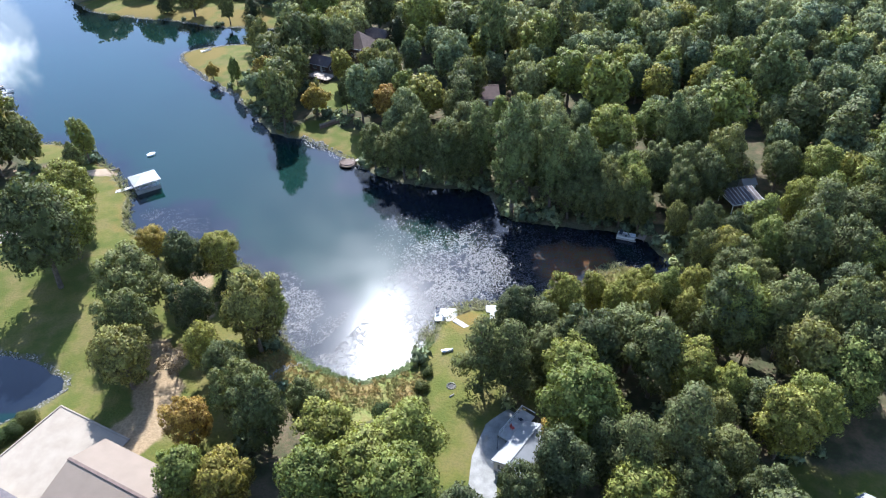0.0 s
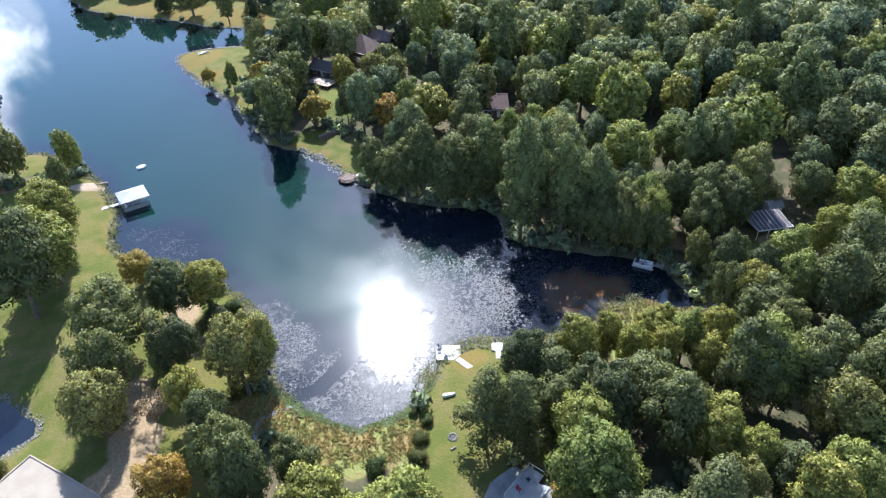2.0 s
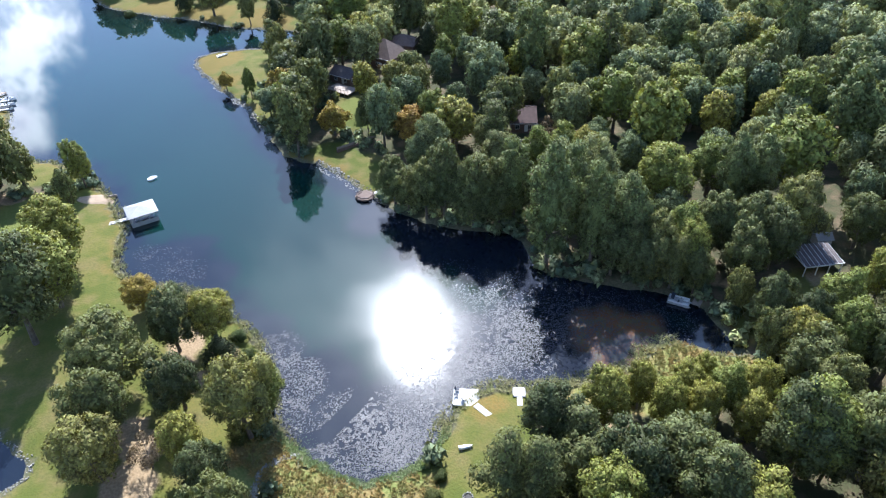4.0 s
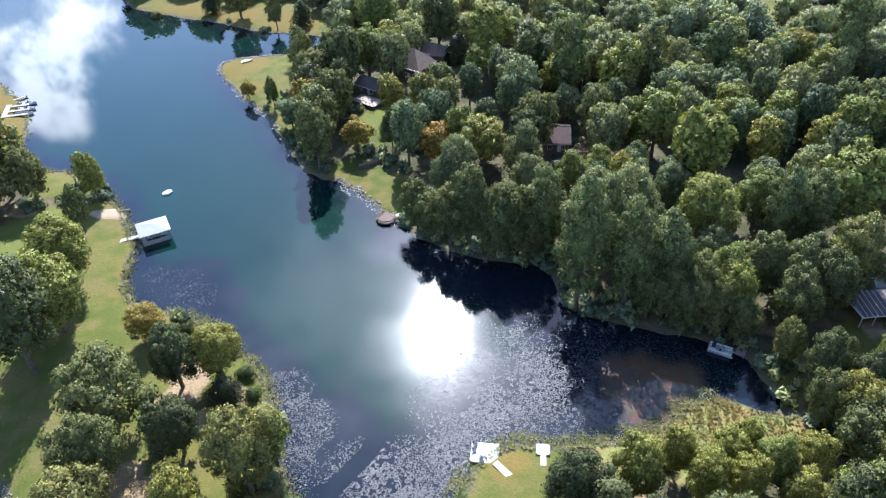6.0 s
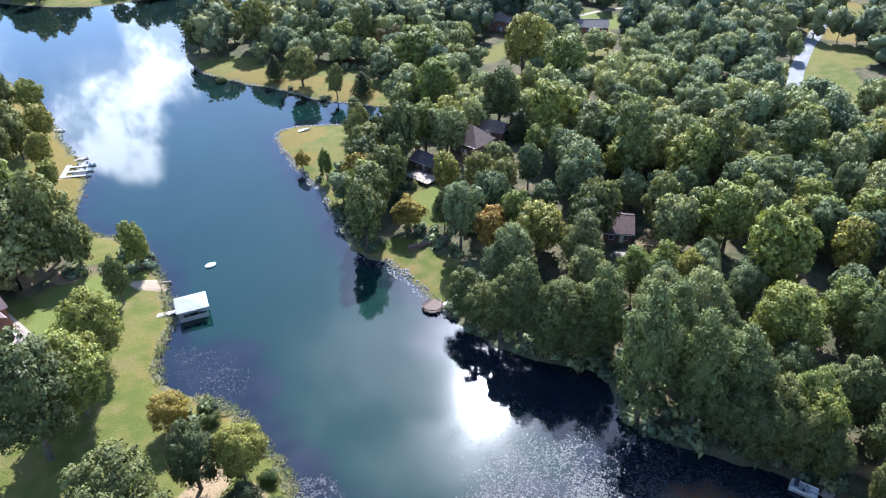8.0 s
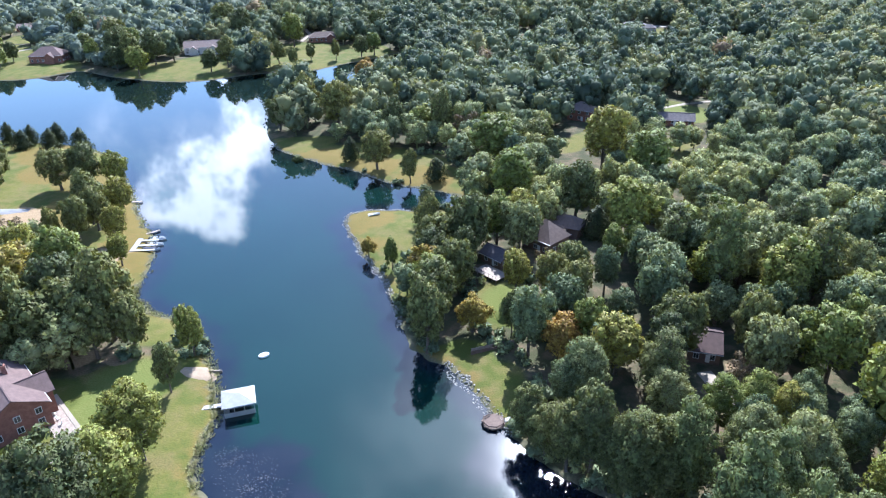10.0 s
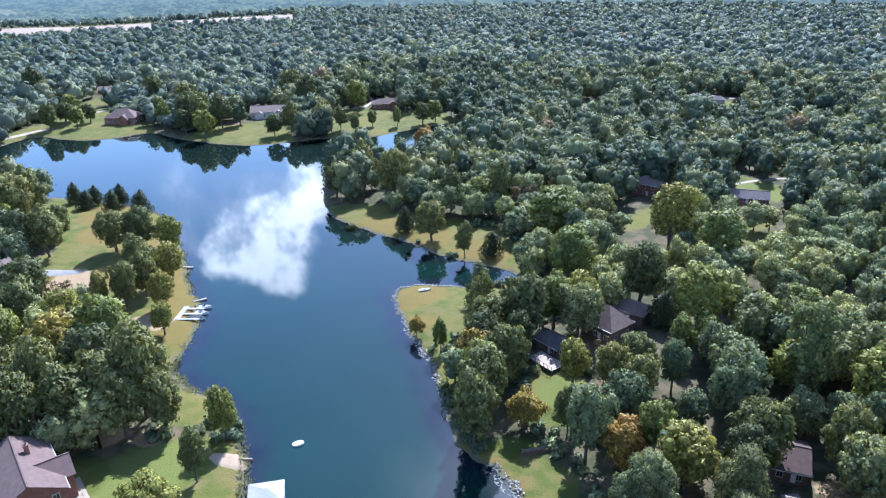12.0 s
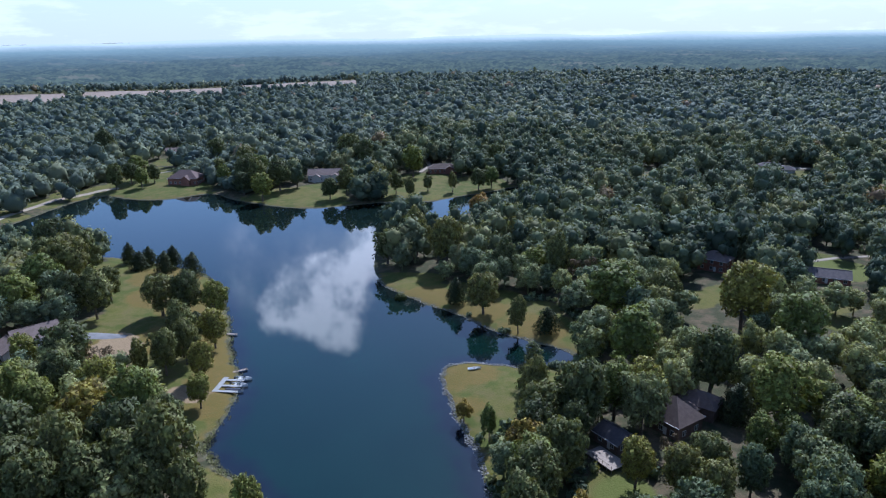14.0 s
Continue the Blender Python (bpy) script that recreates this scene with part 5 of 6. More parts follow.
def draped(name, spots, lift, mat, label, category="drive", kind="structure", seed=1):
    """A thin sheet that follows the ground over a chain of round spots."""
    bm = bmesh.new()
    pts = np.array(spots, float)
    left, right = [], []
    for k in range(len(pts)):
        a, b = pts[max(k - 1, 0)], pts[min(k + 1, len(pts) - 1)]
        t = (b[:2] - a[:2]) / max(np.linalg.norm(b[:2] - a[:2]), 1e-6)
        n = np.array([-t[1], t[0]])
        left.append(pts[k, :2] + n * pts[k, 2])
        right.append(pts[k, :2] - n * pts[k, 2])
    cols = 6
    rows = [[l + (r - l) * c / cols for c in range(cols + 1)] for l, r in zip(left, right)]
    z = heights([q for row in rows for q in row]).reshape(len(rows), cols + 1)
    vs = [[bm.verts.new((q[0], q[1], h + lift - (0.5 if c in (0, cols) else 0))) for c, (q, h) in enumerate(zip(row, hr))] for row, hr in zip(rows, z)]
    for a, b in zip(vs, vs[1:]):
        for c in range(cols):
            bm.faces.new((a[c], a[c + 1], b[c + 1], b[c]))
    me = bpy.data.meshes.new(name)
    bmesh.ops.recalc_face_normals(bm, faces=bm.faces)
    bm.to_mesh(me)
    bm.free()
    me.shade_smooth()
    me.materials.append(mat)
    return tagged(new(name, me), label, category, kind=kind)


def chain(points, step):
    """Closer points along a line of (x, y, half width)."""
    out = []
    for a, b in zip(points, points[1:]):
        n = max(1, int(math.hypot(b[0] - a[0], b[1] - a[1]) / step))
        out += [tuple(p + (q - p) * k / n for p, q in zip(a, b)) for k in range(n)]
    return out + [points[-1]]


draped("gravel_drive", chain([(10.5, 82, 1.6), (7.4, 78.5, 2.8), (5.2, 72, 3.2), (4.4, 67, 3.0), (4.6, 60, 3.0), (5, 50, 2.5)], 1.5), 0.12, GRAVEL, "pale gravel drive beside the cabin")
draped("road", chain([(x, y, 3.6) for x, y in ROAD], 5), 0.18, ASPHALT, "grey asphalt road through the trees", "road")
draped("road_to_houses", chain([(133, 540, 2.8), (138, 600, 2.8), (120, 660, 2.8)], 6), 0.18, ASPHALT, "grey asphalt road through the trees", "road")
draped("dam_track", chain([(-360, 225, 2.6), (-398, 262, 2.6), (-432, 318, 2.6), (-445, 358, 2.6), (-443, 392, 2.6), (-438, 402, 2.2)], 5), 0.25, DAM_TRACK, "worn track along the top of the grassy dam", "track")
draped("drive_east", chain([(-14, 398, 1.5), (-8, 412, 1.5), (3, 422, 1.6), (20, 432, 1.6), (50, 440, 1.6)], 4), 0.15, CONCRETE, "pale concrete drive to a brick house")
draped("drive_west", chain([(-114, 133, 2.6), (-109, 138, 3.4), (-103.5, 140.5, 2.4)], 1.5), 0.12, CONCRETE, "pale concrete drive by the brick house")
draped("drive_far_shore", chain([(-455, 452, 1.8), (-448, 468, 1.8), (-462, 490, 1.8), (-500, 532, 1.8), (-585, 616, 2.2), (-694, 710, 2.4)], 6), 0.2, CONCRETE, "pale drive between far lawns")
draped("drive_inlet", chain([(-268, 530, 1.8), (-272, 552, 1.8), (-290, 575, 1.8), (-286, 600, 1.8), (-300, 640, 2.0)], 5), 0.2, CONCRETE, "pale drive curving to a brick house")
draped("drive_distant", chain([(-60, 640, 3.5), (-30, 648, 4.0), (0, 645, 4.5), (20, 650, 3)], 5), 0.2, CONCRETE, "wide pale drive by a distant house")
draped("cottage_drive", chain([(12, 203.5, 2.4), (14.5, 199, 2.2), (18, 193, 1.5)], 1.5), 0.15, CONCRETE, "pale concrete pad before the cottage")

# ---- pavilion in the east woods ----
PZ = ground_at(73, 149)
pav = thing("pavilion", 73, 148.5, PZ, 12, "open pavilion with a grey metal roof on posts", "pavilion")
part("roof", quad_slab(bmesh.new(), [(-4.4, -3.2, 2.6), (4.4, -3.2, 2.6), (4.4, 3.4, 3.4), (-4.4, 3.4, 3.4)], 0.12), SHINGLE_DARK, pav)
for k in range(9):
    part("batten", quad_slab(bmesh.new(), [(-4.35 + k * 1.07, -3.2, 2.66), (-4.27 + k * 1.07, -3.2, 2.66), (-4.27 + k * 1.07, 3.4, 3.46), (-4.35 + k * 1.07, 3.4, 3.46)], 0.05), ALU, pav)
part("fascia", box(box(boxed(-4.45, 4.45, -3.3, -3.2, 2.4, 2.66), -4.5, -4.4, -3.3, 3.4, 2.5, 2.72), 4.4, 4.5, -3.3, 3.4, 2.5, 2.72), TRIM, pav)
for sx in (-4.2, -1.4, 1.4, 4.2):
    for sy in (-3.0, 3.2):
        part("post", boxed(sx - 0.08, sx + 0.08, sy - 0.08, sy + 0.08, -1.0, 2.7 if sy < 0 else 3.2), TRIM, pav)
table = thing("picnic_table", 72.5, 148.5, PZ + 0.02, 20, "wooden picnic table under the pavilion", "table")
part("tabletop", boxed(-1.0, 1.0, -0.4, 0.4, 0.7, 0.76), DECK_WOOD, table)
for sy in (-0.75, 0.75):
    part("bench", boxed(-1.0, 1.0, sy - 0.15, sy + 0.15, 0.42, 0.47), DECK_WOOD, table)
for sx in (-0.7, 0.7):
    part("leg", boxed(sx - 0.05, sx + 0.05, -0.8, 0.8, 0, 0.42), DECK_WOOD, table)
    part("leg", boxed(sx - 0.05, sx + 0.05, -0.3, 0.3, 0.42, 0.7), DECK_WOOD, table)
tarp = thing("garden_shed", 77, 156, ground_at(77, 156), 10, "small white shed behind the pavilion", "shed")
part("wall", wall_shell(3.4, 2.6, 2.1, 0.8, True), SIDING, tarp)
part("roof", gable_roof(3.4, 2.6, 2.1, 0.8, 0.3), METAL_ROOF, tarp)
shed_se = thing("garage", 60.8, 58.8, ground_at(60, 60), 25, "garage with a pale metal roof on the south lawn", "garage")
part("wall", wall_shell(7, 6, 2.7, 1.6, True), SIDING, shed_se)
part("roof", gable_roof(7, 6, 2.7, 1.6), METAL_ROOF, shed_se)


# ---- docks and boats ----
def dock(name, x, y, turn, pieces, posts, mat, label, z=0.5):
    root = thing(name, x, y, z, turn, label, "dock")
    for pname, x0, x1, y0, y1 in pieces:
        part(pname, boxed(x0, x1, y0, y1, -0.16, 0.0, bevel=0.03), mat, root)
    for px, py in posts:
        part("post", tube(bmesh.new(), (px, py, -2.6), (px, py, 0.25), 0.09, 0.09, 8), DECK_WOOD, root)
    return root


dock("dock", -1.5, 109.5, -1, [("platform", -2.4, 2.4, -2.0, 2.0)], [(-2.3, -1.9), (2.3, -1.9), (-2.3, 1.9), (2.3, 1.9), (0, 1.9)], PALE_DECK, "square white dock on the reedy shore")
ramp_ = thing("gangway", 1.7, 106.2, 0.85, -43, "white gangway from the lawn to the dock", "gangway")
part("walkway", boxed(-2.0, 2.0, -0.6, 0.6, -0.12, 0.0, bevel=0.02), PALE_DECK, ramp_)
dock("dock", 8.1, 110.9, 1, [("platform", -1.15, 1.15, -1.1, 1.1), ("walkway", -0.45, 0.55, -3.2, -1.1)], [(-1.1, 1.0), (1.1, 1.0), (-1.1, -1.0), (1.1, -1.0)], PALE_DECK, "small white T-shaped dock by the reeds", 0.8)
chair(-3.2, 110.9, 0.5, 80, DARK_CLOTH, "dark folding chair on the white dock")
chair(-3.3, 109.7, 0.5, 95, DARK_CLOTH, "dark folding chair on the white dock")
chair(-2.0, 108.9, 0.5, 150, ALU, "grey folding chair on the white dock")

# boathouse: hipped white roof on posts over a lift with a boat
bh = thing("boathouse", -84.0, 163.5, 0, 35, "boathouse with a white hipped roof over a covered slip", "boathouse")
part("roof", hip_roof(6.4, 5.6, 3.0, 1.0, 0.4), WHITE_PAINT, bh)
part("deck_frame", box(box(boxed(-3.2, 3.2, -2.8, -2.0, 0.35, 0.55), -3.2, 3.2, 2.0, 2.8, 0.35, 0.55), -3.2, -2.2, -2.0, 2.0, 0.35, 0.55), PALE_DECK, bh)
part("skirt", box(boxed(-3.25, 3.25, -2.88, -2.8, -0.1, 1.15), -3.28, -3.2, -2.8, 2.8, -0.1, 1.15), WHITE_PAINT, bh)
part("header", box(boxed(-3.2, 3.2, -2.8, -2.66, 2.5, 2.9), -3.2, 3.2, 2.66, 2.8, 2.5, 2.9), WHITE_PAINT, bh)
for sx in (-3.1, -1.05, 1.05, 3.1):
    for sy in (-2.7, 2.7):
        part("post", boxed(sx - 0.08, sx + 0.08, sy - 0.08, sy + 0.08, -2.5, 2.85), WHITE_PAINT, bh)
dock("pier", -89.7, 161.4, 31, [("walkway", -2.6, 2.7, -0.65, 0.65)], [(-1.5, -0.55), (-1.5, 0.55), (1.2, -0.55), (1.2, 0.55)], PALE_DECK, "white walkway from the lawn to the boathouse")


def hull(length, beam, depth, mat_name="hull"):
    """An open boat's hull with a rounded bow and a flat stern."""
    bm = bmesh.new()
    rings = []
    for k in range(9):
        s = k / 8
        w = beam / 2 * (1 - max(0, (s - 0.45) / 0.55) ** 2.2)
        x = -length / 2 + s * length
        rise = 0.12 * depth * s * s
        prof = [(-1.0, depth + rise), (-0.92, depth * 0.45), (-0.55, 0.04 * depth), (0, 0), (0.55, 0.04 * depth), (0.92, depth * 0.45), (1.0, depth + rise)]
        inner_ = [(0.86, depth * 0.95 + rise), (0.75, depth * 0.45), (0.0, depth * 0.25), (-0.75, depth * 0.45), (-0.86, depth * 0.95 + rise)]
        rings.append([bm.verts.new((x, a * max(w, 0.03), z)) for a, z in prof + inner_])
    n = len(rings[0])
    for a, b in zip(rings, rings[1:]):
        for k in range(n):
            m = (k + 1) % n
            bm.faces.new((a[k], a[m], b[m], b[k]))
    bm.faces.new(rings[0][::-1])
    bm.faces.new(rings[-1])
    return bm


def motor_boat(x, y, turn, label, cover=False, z=-0.25, length=5.2):
    root = thing("motor_boat", x, y, z, turn, label, "boat", "boats on the lake")
    part("hull", hull(length, 2.0, 0.95), HULL, root)
    if cover:
        bm = bmesh.new()
        tops = [[bm.verts.new((-length * 0.47 + s * length * 0.85, a * 0.95 * (1 - max(0, (s - 0.5) / 0.6) ** 2), 0.95 + h * 0.35)) for a, h in ((-1, 0), (-0.5, 0.8), (0, 1), (0.5, 0.8), (1, 0))] for s in (0, 0.25, 0.5, 0.75, 1.0)]
        for a, b in zip(tops, tops[1:]):
            for k in range(4):
                bm.faces.new((a[k], a[k + 1], b[k + 1], b[k]))
        part("cover", bm, DARK_CLOTH, root, "dark canvas cover")
    else:
        part("windscreen", quad_slab(bmesh.new(), [(0.4, -0.8, 1.05), (0.4, 0.8, 1.05), (0.1, 0.75, 1.5), (0.1, -0.75, 1.5)], 0.03), GLASS, root)
        part("seat", boxed(-1.6, -0.9, -0.75, 0.75, 0.4, 0.85, bevel=0.05), TRIM, root)
    part("outboard", boxed(-length / 2 - 0.35, -length / 2 + 0.02, -0.2, 0.2, 0.3, 1.25, bevel=0.05), DARK_CLOTH, root)
    return root


motor_boat(-83.6, 163.8, 35, "white motor boat on the lift inside the boathouse", z=0.5, length=4.8)
raft = thing("swim_raft", -89.1, 181.8, -0.06, 50, "small white swimming raft afloat", "raft")
bm = bmesh.new()
bmesh.ops.create_cone(bm, cap_ends=True, segments=20, radius1=1.0, radius2=1.0, depth=0.5)
bmesh.ops.bevel(bm, geom=list(bm.edges), offset=0.08, segments=2, affect="EDGES")
bmesh.ops.scale(bm, verts=bm.verts, vec=(1.35, 0.9, 1.0))
bmesh.ops.translate(bm, verts=bm.verts, vec=(0, 0, 0.25))
part("float", bm, HULL, raft)
part("mat", boxed(-0.8, 0.8, -0.5, 0.5, 0.5, 0.53, bevel=0.01), WHITE_PAINT, raft)

octo = thing("dock", -29.8, 174.8, 0.45, 10, "eight-sided weathered wooden dock with a low rail", "dock")
bm = bmesh.new()
bmesh.ops.create_cone(bm, cap_ends=True, segments=8, radius1=2.6, radius2=2.6, depth=0.2)
part("platform", bm, DECK_DARK, octo)
for k in range(8):
    a = (k + 0.5) * math.tau / 8
    part("post", tube(bmesh.new(), (2.4 * math.cos(a), 2.4 * math.sin(a), -2.5), (2.4 * math.cos(a), 2.4 * math.sin(a), 0.75), 0.08, 0.08), DECK_DARK, octo)
for k in range(8):
    if k in (0, 1):
        continue
    a, b = (k + 0.5) * math.tau / 8, (k + 1.5) * math.tau / 8
    part("bench", tube(bmesh.new(), (2.2 * math.cos(a), 2.2 * math.sin(a), 0.45), (2.2 * math.cos(b), 2.2 * math.sin(b), 0.45), 0.16, 0.16, 4), DECK_DARK, octo)
walk_ = thing("gangway", -26.0, 177.6, 0.6, 48, "pale gangway from the rocky shore to the dock", "gangway")
part("walkway", boxed(-2.2, 2.2, -0.5, 0.5, -0.1, 0.0, bevel=0.02), PALE_DECK, walk_)

slip = dock("boat_slip", -156.5, 222.8, 22, [("spine", -4.0, -2.4, -4.8, 4.4), ("finger", -2.4, 3.8, -4.8, -3.7), ("finger", -2.4, 3.6, -1.4, -0.3), ("finger", -2.4, 3.0, 2.2, 3.3)], [(3.2, -4.2), (3.0, -0.9), (2.4, 2.7), (-3.4, -4.4), (-3.4, 4.2)], WHITE_PAINT, "white boat slip with three finger piers", 1.05)
motor_boat(-153.5, 221.3, 22, "covered motor boat moored in the slip", cover=True)
motor_boat(-154.8, 224.5, 22, "white motor boat moored in the slip")
motor_boat(-156.6, 228.2, 25, "white motor boat beside the slip")
dock("jetty", -161.3, 231.8, 58, [("walkway", -2.4, 2.2, -0.5, 0.5)], [(1.8, -0.4), (1.8, 0.4)], DECK_WOOD, "narrow dark wooden jetty")
dock("jetty", -184.2, 251.6, 20, [("walkway", -2.0, 1.8, -0.5, 0.5)], [(1.5, -0.4), (1.5, 0.4)], DECK_WOOD, "narrow dark wooden jetty")

# pontoon boat in the creek
pon = thing("pontoon_boat", 42.2, 137.2, -0.05, -22, "white pontoon boat with a folded canopy, moored in the creek", "boat", "boats on the lake")
pon.scale = (0.74, 0.85, 0.9)
for sy in (-0.95, 0.95):
    bm = tube(bmesh.new(), (-3.1, sy, 0.12), (2.7, sy, 0.12), 0.3, 0.3, 10)
    tube(bm, (2.7, sy, 0.12), (3.3, sy, 0.25), 0.3, 0.06, 10)
    part("pontoon", bm, ALU, pon)
part("deck", boxed(-3.1, 2.9, -1.25, 1.25, 0.42, 0.52), PALE_DECK, pon)
for x0, x1, y0, y1 in ((-2.9, 2.7, -1.25, -1.18), (-2.9, 2.7, 1.18, 1.25), (2.63, 2.7, -1.18, -0.4), (2.63, 2.7, 0.4, 1.18), (-2.97, -2.9, -1.18, 1.18)):
    part("side_panel", boxed(x0, x1, y0, y1, 0.6, 1.15, bevel=0.02), HULL, pon)
for x0, x1, y0, y1 in ((1.0, 2.5, -1.1, -0.5), (1.0, 2.5, 0.5, 1.1), (-2.7, -1.2, -1.1, -0.5), (-2.7, -2.0, 0.3, 1.1)):
    part("seat", boxed(x0, x1, y0, y1, 0.52, 0.95, bevel=0.05), HULL, pon)
part("console", boxed(-0.4, 0.1, -1.05, -0.45, 0.52, 1.3, bevel=0.04), DARK_CLOTH, pon)
part("canopy", boxed(-2.4, -1.4, -1.2, 1.2, 1.6, 1.8, bevel=0.06), DARK_CLOTH, pon, "folded dark canopy")
for sy in (-1.15, 1.15):
    part("canopy_pole", tube(bmesh.new(), (-0.8, sy, 1.1), (-1.9, sy, 1.7), 0.03, 0.03, 6), ALU, pon)
dock("landing", 46.0, 137.2, 60, [("platform", -1.4, 1.4, -0.9, 0.9)], [(-1.2, -0.8), (1.2, -0.8)], DECK_WOOD, "grey wooden landing beside the pontoon boat", 0.55)
plank = dock("jetty", 43.6, 142.0, 5, [("walkway", -1.3, 1.3, -0.35, 0.35)], [(-1.0, -0.2), (1.0, -0.2)], DECK_WOOD, "short weathered plank landing", 0.6)

# boats ashore and small things
rb = thing("rowing_boat", -1.2, 98.2, ground_at(-1.2, 98.2) + 0.62, 14, "white rowing boat lying upside down on the lawn", "boat", "boats on the lake")
bm = hull(2.4, 0.8, 0.35)
bmesh.ops.rotate(bm, verts=bm.verts, matrix=Matrix.Rotation(math.pi, 3, "X"))
part("hull", bm, HULL, rb)
for sx in (-0.8, 0.8):
    tr_ = thing("trestle", -1.2 + sx * math.cos(radians(14)), 98.2 + sx * math.sin(radians(14)), ground_at(-1.2, 98.2), 14, "low wooden trestle under the rowing boat", "trestle")
    part("beam", boxed(-0.06, 0.06, -0.6, 0.6, 0.06, 0.16), DECK_WOOD, tr_)
    for sy in (-0.45, 0.45):
        part("leg", boxed(-0.05, 0.05, sy - 0.05, sy + 0.05, -0.3, 0.06), DECK_WOOD, tr_)
rb2 = thing("rowing_boat", -65.4, 212.6, -0.1, 25, "small pale rowing boat at the stony bank", "boat", "boats on the lake")
part("hull", hull(3.0, 1.2, 0.5), HULL, rb2)
part("thwart", boxed(-0.2, 0.1, -0.5, 0.5, 0.36, 0.4), DECK_WOOD, rb2)
jon = thing("rowing_boat", -95.5, 264.5, ground_at(-95.5, 264.5) + 0.05, 40, "pale rowing boat drawn up on the grassy point", "boat", "boats on the lake")
part("hull", hull(4.2, 1.3, 0.5), HULL, jon)
part("thwart", boxed(-0.2, 0.1, -0.55, 0.55, 0.36, 0.4), DECK_WOOD, jon)

pit = thing("fire_pit", -0.5, 88.7, ground_at(-0.5, 88.7), 0, "ring of pale stones round a burnt fire pit", "fire pit")
for k in range(11):
    a = k * math.tau / 11
    bm = bmesh.new()
    bmesh.ops.create_icosphere(bm, subdivisions=2, radius=0.2)
    for v in bm.verts:
        v.co *= 1 + 0.18 * noise.noise(v.co * 6 + Vector((k * 3, 0, 0)))
    bmesh.ops.translate(bm, verts=bm.verts, vec=(0.75 * math.cos(a), 0.75 * math.sin(a), 0.08))
    part("stone", bm, ROCK, pit)
bm = bmesh.new()
bmesh.ops.create_cone(bm, cap_ends=True, segments=16, radius1=0.65, radius2=0.5, depth=0.1)
part("ash", bm, ASH, pit)
seat_log = thing("log", -0.4, 86.2, ground_at(-0.4, 86.2) + 0.12, 30, "pale cut log on the lawn near the fire pit", "log")
part("stem", tube(bmesh.new(), (-0.5, 0, 0), (0.5, 0.1, 0), 0.16, 0.14, 9), ROCK, seat_log)

fence = thing("wooden_fence", -36, 200.2, ground_at(-36, 200.2), 37, "low dark wooden fence above the shore", "fence")
for k in range(13):
    part("slat", boxed(-6.0 + k * 0.93, -5.12 + k * 0.93, -0.03, 0.03, -0.6, 1.0 + 0.04 * (k % 3)), DECK_WOOD, fence)
for k in range(7):
    part("post", boxed(-6.1 + k * 2.0, -5.98 + k * 2.0, 0.03, 0.15, -0.6, 1.15), DECK_WOOD, fence)

# utility box by the yard corner
ub = thing("utility_box", -69.2, 81.3, ground_at(-69.2, 81.3), -26, "small grey utility box at the yard's corner", "utility box")
part("base", boxed(-0.6, 0.6, -0.45, 0.45, -0.3, 0.12), CONCRETE, ub)
part("cabinet", boxed(-0.4, 0.4, -0.28, 0.28, 0.12, 0.7, bevel=0.03), DARK_CLOTH, ub)
sand = thing("beach_edging", -97.5, 172.2, ground_at(-97.5, 172.2), 25, "timber edging along a small sandy beach", "edging")
part("beam", boxed(-2.6, 2.6, -0.12, 0.12, -0.3, 0.3, bevel=0.02), DECK_WOOD, sand)

SAND = plain("pale_sand", (0.24, 0.175, 0.115), (0.31, 0.235, 0.16), 0.8, 0.95, bump=0.4)
draped("sand_beach", chain([(-104, 170.4, 1.2), (-101.5, 170.4, 2.8), (-98.5, 170.9, 3.3), (-96, 171.6, 2.9), (-94.4, 172.4, 1.6)], 0.8), 0.1, SAND, "small pale sandy beach at the lawn's edge", "beach")
draped("asphalt_drive", [(-238, 219, 2.0), (-230, 222, 3.4), (-224, 225, 4.2), (-218, 228, 3.6), (-213, 231, 1.5)], 0.06, ASPHALT, "dark asphalt turning place beside the white-gabled house")

# low timber wall between the lawn and the stony bank
wall_ = thing("retaining_wall", -36.4, 198.9, ground_at(-36.4, 198.9) - 0.3, 36.0, "low brown timber retaining wall across the grassy slope", "wall")
for k in range(4):
    part("plank", boxed(-5.41, 5.41, -0.06, 0.06, k * 0.28, k * 0.28 + 0.26, bevel=0.02), BROWN_WALL, wall_)
for k in range(6):
    part("post", boxed(-5.41 + k * 2.14, -5.27 + k * 2.14, 0.06, 0.2, -0.5, 1.25), DECK_WOOD, wall_)


